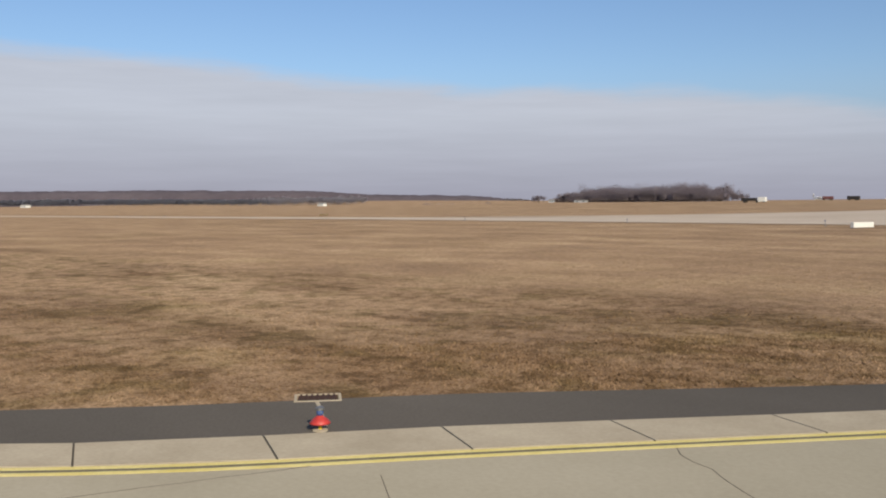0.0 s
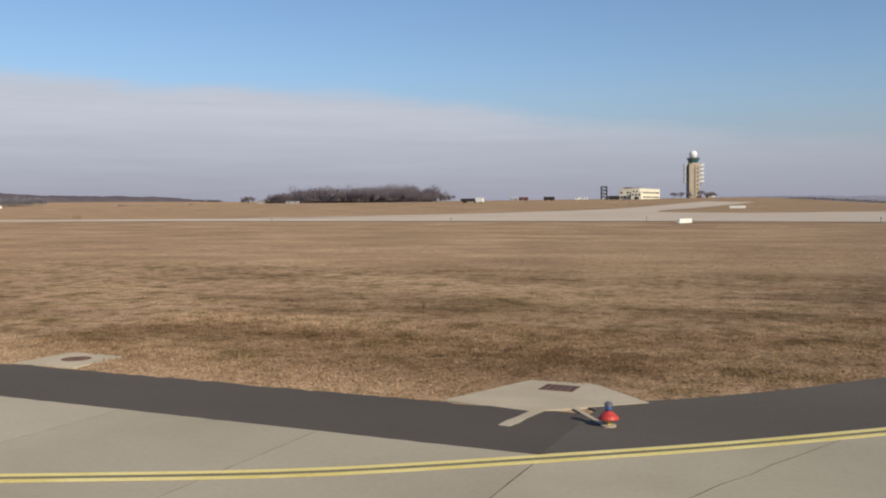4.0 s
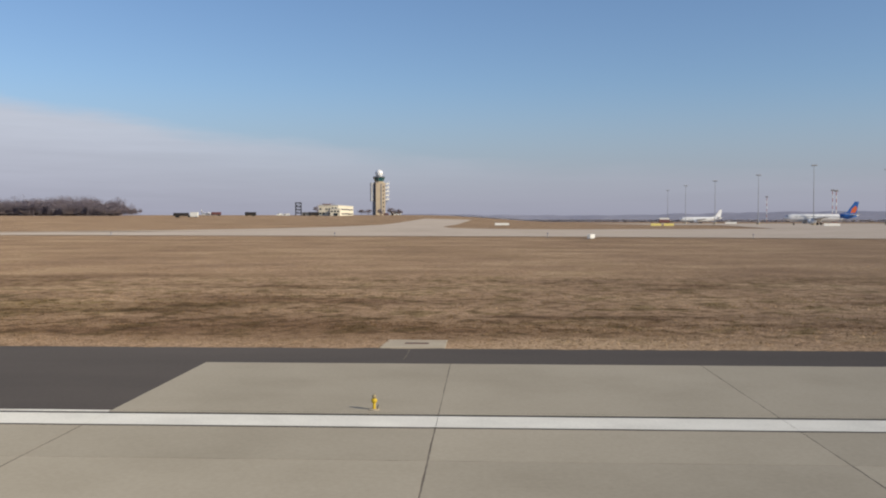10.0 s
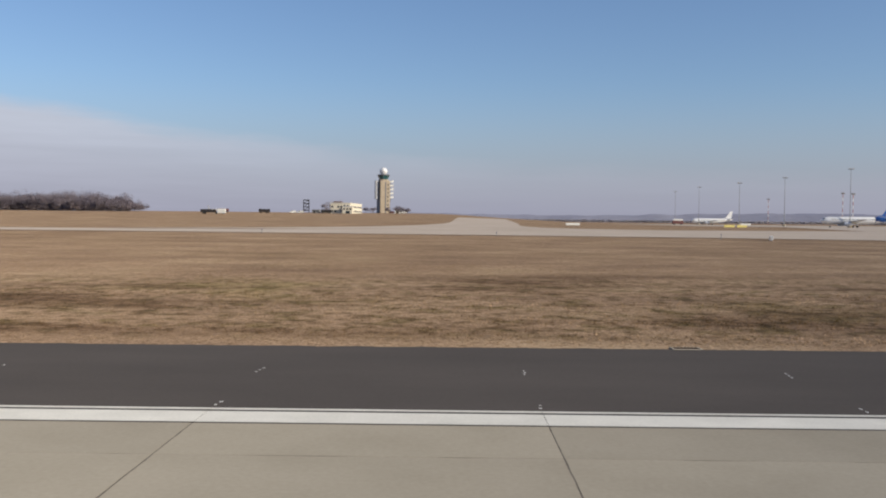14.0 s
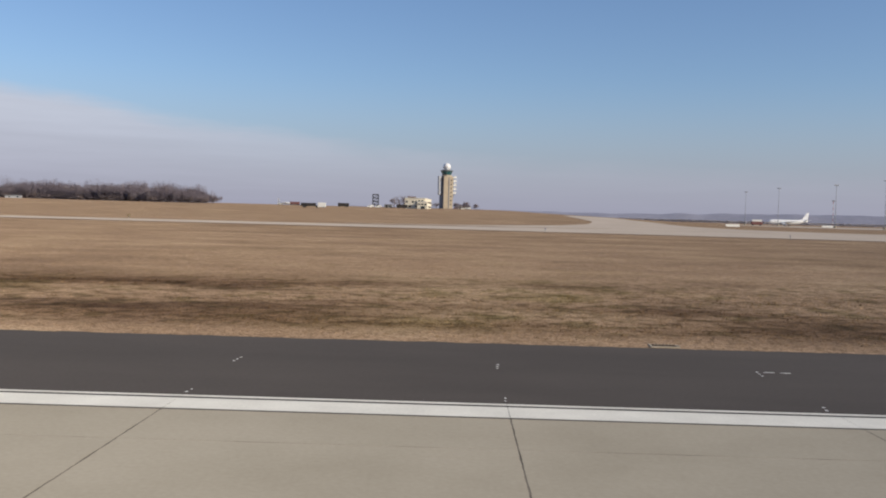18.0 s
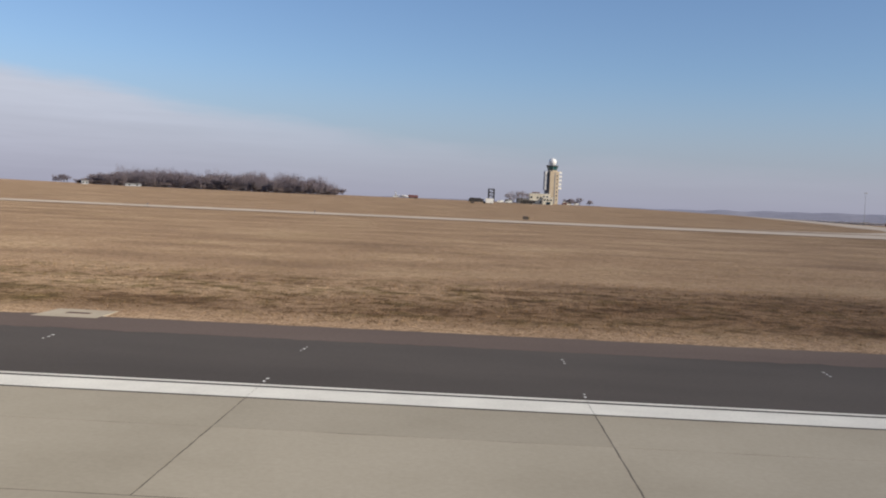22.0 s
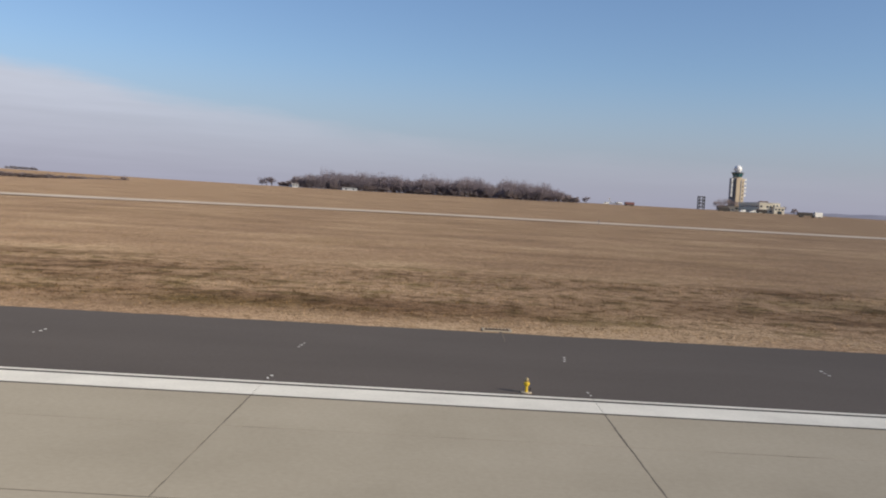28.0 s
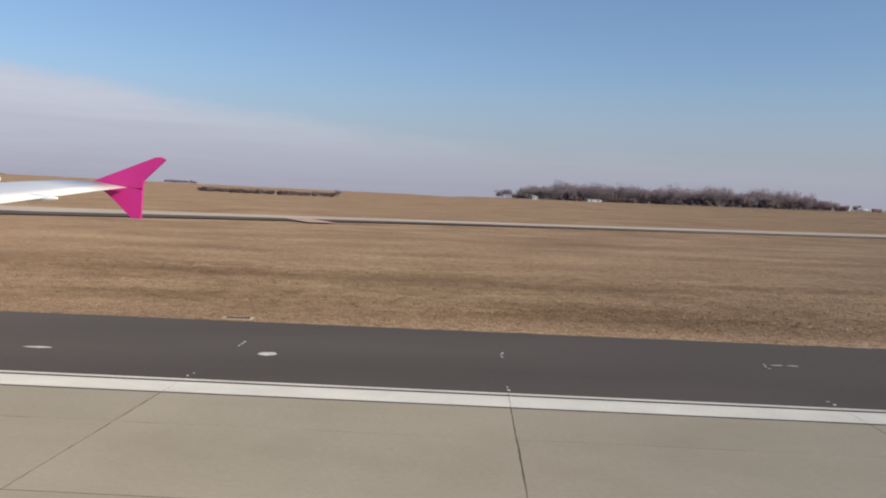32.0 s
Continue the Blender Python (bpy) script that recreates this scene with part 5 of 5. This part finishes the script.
def hazy_mass(me):
    """Fine twigs catch the light evenly, as one soft mass."""
    g = np.random.default_rng(3)
    n = len(me.vertices) // 3
    nor = np.repeat(np.array((0.25, -0.55, 0.8)) + g.normal(0, 0.18, (n, 3)), 3, axis=0)
    me.normals_split_custom_set_from_vertices(nor)
    return me


def wood(name, spots, material, label, clumps, size, seed):
    g = np.random.default_rng(seed)
    V = np.concatenate([tree_arrays(g, x, y, hz(x, y) - 0.3, h, h * g.uniform(0.28, 0.42), clumps, size) for x, y, h in spots])
    me = raw(name, V, np.arange(len(V)).reshape(-1, 3), material)
    return tagged(new(name, hazy_mass(me)), label, "trees", kind="stuff")


def strip_spots(rng, a, b, depth, n, h0, h1, profile=None):
    out = []
    for _ in range(n):
        t, d = rng.random(), rng.random()
        x, y = a[0] + (b[0] - a[0]) * t, a[1] + (b[1] - a[1]) * t + depth * d
        h = rng.uniform(h0, h1) * (profile(t) if profile else 1.0) * (0.8 + 0.25 * d)
        out.append((x, y, h))
    return out


rng = random.Random(11)


def main_profile(t):
    """Heights along the wood: low at both ends, with humps."""
    return float(np.interp(t, (0, 0.05, 0.12, 0.2, 0.3, 0.42, 0.5, 0.6, 0.72, 0.84, 0.93, 1), (0.52, 0.78, 0.94, 1.12, 0.98, 0.90, 1.0, 0.92, 1.06, 0.98, 0.82, 0.55))) + 0.09 * math.sin(23 * t) + 0.09 * math.sin(47 * t + 1)


wood("wood", strip_spots(rng, (-608, 887), (-347, 771), 62, 650, 11.5, 20.5, main_profile), BARE_TWIGS, "bare brown winter wood on the rise", 340, 0.52, 1)
wood("wood_undergrowth", strip_spots(rng, (-616, 887), (-341, 768), 16, 630, 3.6, 7.4), DARK_SCRUB, "dark brown undergrowth along the wood's edge", 120, 0.55, 2)
wood("tall_trees", [(-572, 892, 23.0), (-564, 890, 22.0), (-470, 850, 22.5), (-455, 845, 22.0), (-400, 822, 22.5), (-512, 868, 22.0), (-520, 874, 21.5), (-382, 815, 21.5)], BARE_TWIGS, "taller bare trees standing over the wood", 320, 0.55, 3)
wood("hedge", strip_spots(rng, (-962, 1012), (-805, 990), 14, 320, 4.2, 7.2), DARK_SCRUB, "dark low hedge across the field", 50, 1.0, 4)
wood("far_forest", strip_spots(rng, (-1640, 120), (-1500, 548), 60, 420, 11.5, 13) + strip_spots(rng, (-1500, 548), (-1310, 918), 60, 420, 11.5, 13), FOREST_HAZE_BLUE, "far forest along the horizon, haze put in as blue", 130, 1.3, 6)
wood("far_copse", strip_spots(rng, (-1140, 1420), (-1085, 1400), 20, 50, 3.0, 5.5), HAZED_TWIGS, "hazy small copse on the horizon", 80, 1.0, 12)
wood("far_wood", strip_spots(rng, (-1440, 1000), (-1290, 1140), 70, 220, 13, 19), HAZED_TWIGS, "hazy far woods on the horizon", 130, 1.2, 7)


def single_tree(x, y, h, label, seed, material=BARE_TWIGS, clumps=700, size=0.42):
    """One bare tree: tapered trunk, limbs and a crown of twigs."""
    rng = random.Random(seed)
    th = thing("tree", (x, y, hz(x, y) - 0.2), 0, label, "tree", "bare trees")
    bm = B()
    bar(bm, (0, 0, 0), (0, 0, h * 0.6), 0.03 * h, 0.01 * h, 8)
    for i in range(6):
        a, s = rng.uniform(0, 6.28), rng.uniform(0.2, 0.5) * h
        bar(bm, (0, 0, s), (0.3 * h * math.cos(a), 0.3 * h * math.sin(a), s + rng.uniform(0.2, 0.4) * h), 0.012 * h, 0.004 * h, 6)
    part("trunk", bm, BARK, th)
    v = tree_arrays(np.random.default_rng(seed), 0, 0, 0, h, h * 0.52, clumps, size)
    part("crown", hazy_mass(raw("crown", v, np.arange(len(v)).reshape(-1, 3), material)), None, th)


for i, (x, y, h) in enumerate(((-626, 880, 9.5), (-622, 884, 9.0), (-620, 873, 10.0), (-630, 877, 8.0), (-186, 893, 13), (-178, 898, 14), (-191, 890, 10.5), (-172, 890, 11), (-130, 900, 7.5), (-121, 905, 8.5), (-112, 900, 6.5), (-127, 972, 6.5), (-122, 974, 7), (-118, 970, 5), (-152, 975, 8), (-160, 978, 7.5), (-801, 992, 11.0), (-336, 771, 6.5))):
    single_tree(x, y, h, "bare rounded winter tree on the rise", 40 + i, DARK_SCRUB if -195 < x < -165 else BARE_TWIGS)


# ---- far hills ----
def far_hills(name, a, b, height_of, label, material):
    """A long low ridge with depth."""
    V, F = [], []
    n = 160
    for i in range(n + 1):
        t = i / n
        x, y = a[0] + (b[0] - a[0]) * t, a[1] + (b[1] - a[1]) * t
        h = height_of(t)
        V += [(x, y - 120, -8), (x, y, h * 0.8), (x, y + 60, h), (x, y + 320, -8)]
    for i in range(n):
        for j in range(3):
            F.append((i * 4 + j, (i + 1) * 4 + j, (i + 1) * 4 + j + 1, i * 4 + j + 1))
    return tagged(new(name, raw(name, V, F, material, True)), label, "hills", kind="structure")


far_hills("far_hills", (-700, 3300), (3600, 2600), lambda t: (31 + 9 * math.sin(5 * t + 0.8)) * (0.62 + 0.38 * float(ease(0.15, 0.4, t))) + 5 * math.sin(17 * t) + 2.5 * noise.noise((60 * t, 1, 0)) * 2, "wooded hills on the far horizon, haze put in as blue-grey", HAZED_HILL)
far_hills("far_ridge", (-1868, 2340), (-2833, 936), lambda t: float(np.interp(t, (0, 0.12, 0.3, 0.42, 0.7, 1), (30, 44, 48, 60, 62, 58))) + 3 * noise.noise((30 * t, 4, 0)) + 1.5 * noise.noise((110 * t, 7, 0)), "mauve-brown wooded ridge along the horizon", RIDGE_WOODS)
wood("far_hill_trees", strip_spots(random.Random(8), (-250, 1900), (1600, 1700), 60, 2200, 4.5, 7.5), HAZED_TWIGS, "hazy tree line beyond the apron", 26, 1.7, 9)

# houses on the far horizon
for i, (x, y, w, h) in enumerate(((-1190, 1005, 15, 6), (-1310, 560, 14, 5), (-544, 850, 14, 2.8), (-598, 868, 6, 4))):
    th = thing("farmhouse", (x, y, hz(x, y) - 0.2), 10 * i, "small pale farm building far across the field", "building", "far farm buildings")
    bm = B()
    box(bm, 0, 0, 0, w, 8, h * 0.7)
    part("wall", bm, OFFWHITE if x < -900 else PANEL_GREY, th)
    bm = B()
    prism(bm, [(-4.4, h * 0.7), (4.4, h * 0.7), (0, h)], -w / 2 - 0.3, w / 2 + 0.3)
    bm.transform(Matrix(((0, 0, 1, 0), (1, 0, 0, 0), (0, 1, 0, 0), (0, 0, 0, 1))))
    part("roof", bm, GREY_WALL, th)
    for s in (-0.25, 0.25):
        bm = B()
        box(bm, s * w, -4.03, h * 0.25, 1.4, 0.15, 1.2)
        part("window", bm, DARK_GLASS, th)


# ---- the wing that stands ahead at the end of the walk ----
def airliner_wing():
    """Outer wing with a magenta tip fence, on its gear leg; x ahead, y outwards from the eye's last place."""
    th = thing("airliner_wing", (-653.46, -0.17, 0), 0, "white airliner wing with a magenta tip fence", "aircraft", "")
    E = EYE
    bm = B()
    # stations: out, leading edge ahead, trailing edge ahead, height of the trailing edge, thickness
    rows = []
    for y, le, te, z, t in ((2.6, 14.2, 7.6, -1.38, 0.46), (6.0, 12.3, 7.4, -0.98, 0.30), (9.5, 10.4, 7.2, -0.61, 0.18), (12.7, 8.75, 6.64, -0.27, 0.11), (14.6, 7.75, 6.15, -0.06, 0.09), (15.3, 7.3, 5.85, 0.03, 0.06)):
        ring = []
        for u, v in ((0, 0.0), (0.25, 0.62), (0.55, 0.95), (0.82, 0.75), (0.96, 0.35), (1.0, 0.05), (0.96, -0.2), (0.7, -0.28), (0.3, -0.18)):
            ring.append(bm.verts.new((-(te + (le - te) * u), y, E + z + 0.05 * u + t * v)))
        rows.append(ring)
    n = len(rows[0])
    for a, b in zip(rows, rows[1:]):
        for i in range(n):
            bm.faces.new((a[i], a[(i + 1) % n], b[(i + 1) % n], b[i]))
    bm.faces.new(rows[0])
    bm.faces.new(rows[-1][::-1])
    bmesh.ops.recalc_face_normals(bm, faces=bm.faces)
    part("wing_panel", bm, PLANE_WHITE, th, smooth=True)
    for nm, outline in (("tip_fence_upper", ((6.46, 0.12), (5.62, 0.00), (5.60, 0.16), (5.23, 0.52), (5.30, 0.56), (5.40, 0.555))), ("tip_fence_lower", ((6.40, 0.06), (5.62, 0.02), (5.64, -0.49), (5.79, -0.49), (6.10, -0.19)))):
        bm = B()
        prism(bm, [(-x, z) for x, z in outline], -0.035, 0.035)
        bm.transform(Matrix.Translation((0, 15.4, E)) @ Matrix.Rotation(math.pi / 2, 4, "X"))
        bmesh.ops.recalc_face_normals(bm, faces=bm.faces)
        part(nm, bm, MAGENTA, th, "magenta swept tip fence")
    for y, te, z in ((6.6, 7.4, -0.9), (9.8, 7.15, -0.55), (12.1, 6.8, -0.32), (13.6, 6.4, -0.16)):
        bm = B()
        lathe(bm, [(0.02, 0), (0.05, 0.2), (0.06, 0.7), (0.02, 1.1)], 10)
        bm.transform(Matrix.Translation((-(te + 0.95), y, E + z - 0.02)) @ Matrix(((0, 0, 1, 0), (1, 0, 0, 0), (0, 1, 0, 0), (0, 0, 0, 1))))
        part("flap_fairing", bm, WING_GREY, th, smooth=True)
    bm = B()
    bar(bm, (-9.8, 3.0, 0.9), (-9.8, 3.2, E - 1.2), 0.14)
    leg = part("gear_leg", bm, STEEL, th)
    for dy in (-0.4, 0.4):
        bm = B()
        bmesh.ops.create_cone(bm, cap_ends=True, segments=18, radius1=0.58, radius2=0.58, depth=0.4, matrix=Matrix.Translation((-9.8, 3.0 + dy, 0.58)) @ Matrix.Rotation(math.pi / 2, 4, "X"))
        part("wheel", bm, BLACK, leg)


airliner_wing()


# ---- grass ----
def lawn_edge(x):
    pts = np.array(LAWN_LINE)
    return np.where(x < 10, lawn_y(x), np.interp(x, pts[:, 0], pts[:, 1]))


def grass_tufts(name, x0, x1, d0, d1, per_m2, size, label, seed, material=None, upright=1.0):
    """Tufts of dry blades over a band of the field, thicker and longer by drifts."""
    g = np.random.default_rng(seed)
    n = int((x1 - x0) * (d1 - d0) * per_m2)
    x = g.uniform(x0, x1, n)
    y = lawn_edge(x) + d0 + (d1 - d0) * g.random(n)
    if d0 < 0:
        y += 0.16 * np.sin(x * 1.7 + 3 * np.sin(x * 0.61)) + 0.08 * np.sin(x * 5.3 + np.sin(x * 2.2))
    keep = np.ones(n, bool)
    for px, py, rx, ry in [(-1.3, 32.2, 1.0, 0.95), (-31.4, 32.2, 1.0, 0.95), (-241.4, 31.05, 1.0, 0.95), (-541.9, 31.4, 1.0, 0.95)] + [(13.2, 32.5, 1.8, 1.6), (25.4, 44.9, 0.7, 0.7), (-92.8, 37.7, 0.5, 0.45)]:
        keep &= (np.abs(x - px) > rx) | (np.abs(y - py) > ry)
    x, y = x[keep], y[keep]
    n = len(x)
    drift = 0.55 + 0.45 * np.sin(x * 0.11 + 2.0 * np.sin(y * 0.35)) * np.sin(y * 0.5 + np.sin(x * 0.07))
    s = size * g.uniform(0.5, 1.3, n) * (0.65 + 0.55 * drift)
    z = height(x, y) - 0.015
    k = 1
    V = np.zeros((n, k, 3, 3, 3))
    nor = np.zeros((n, k, 3, 3, 3))
    for b in range(k):
        # a blade is a slim three-sided spike, leaning any way
        a = g.uniform(0, 2 * np.pi, n)
        lean = s * g.uniform(0.2, 1.0, n)
        tip = np.stack([x + np.cos(a) * lean * 1.3, y + np.sin(a) * lean, z + s * upright * g.uniform(0.35, 0.85, n)], 1)
        w = s * g.uniform(0.08, 0.2, n)
        turn = g.uniform(0, 2 * np.pi, n)
        foot = [np.stack([x + g.normal(0, 0.1, n) * s + 1.7 * w * np.cos(turn + q * 2.0944), y + w * np.sin(turn + q * 2.0944), z], 1) for q in range(3)]
        mid = (foot[0] + foot[1] + foot[2]) / 3
        for q in range(3):
            p0, p1 = foot[q], foot[(q + 1) % 3]
            V[:, b, q, 0], V[:, b, q, 1], V[:, b, q, 2] = p0, p1, tip
            out = (p0 + p1) / 2 - mid
            out /= np.linalg.norm(out, axis=1)[:, None] + 1e-9
            nor[:, b, q, :] = (out * 0.5 + np.array([0.15, -0.1, 1.0]))[:, None, :]
    V = V.reshape(-1, 3)
    me = raw(name, V, np.arange(len(V)).reshape(-1, 3), material or STRAW)
    # blades take the light nearly as the turf does
    me.normals_split_custom_set_from_vertices(nor.reshape(-1, 3))
    return tagged(new(name, me), label, "grass", kind="stuff")


grass_tufts("grass_verge", -735, 50, -0.30, 2.2, 60, 0.095, "matted straw grass hanging over the asphalt edge", 1, VERGE_STRAW, 0.45)
grass_tufts("grass", -735, 55, 1.2, 9, 38, 0.13, "short dry winter grass tufts beside the runway", 2, None, 0.7)
grass_tufts("grass_near_taxiway", -6, 52, 0.0, 13, 170, 0.10, "short dry winter grass beside the taxiway mouth", 7)
grass_tufts("grass_further", -760, 60, 9, 24, 12.0, 0.13, "short dry winter grass tufts in the field", 3)
grass_tufts("grass_field", -790, 70, 24, 55, 3.0, 0.12, "scattered dry grass tufts in the field", 4)
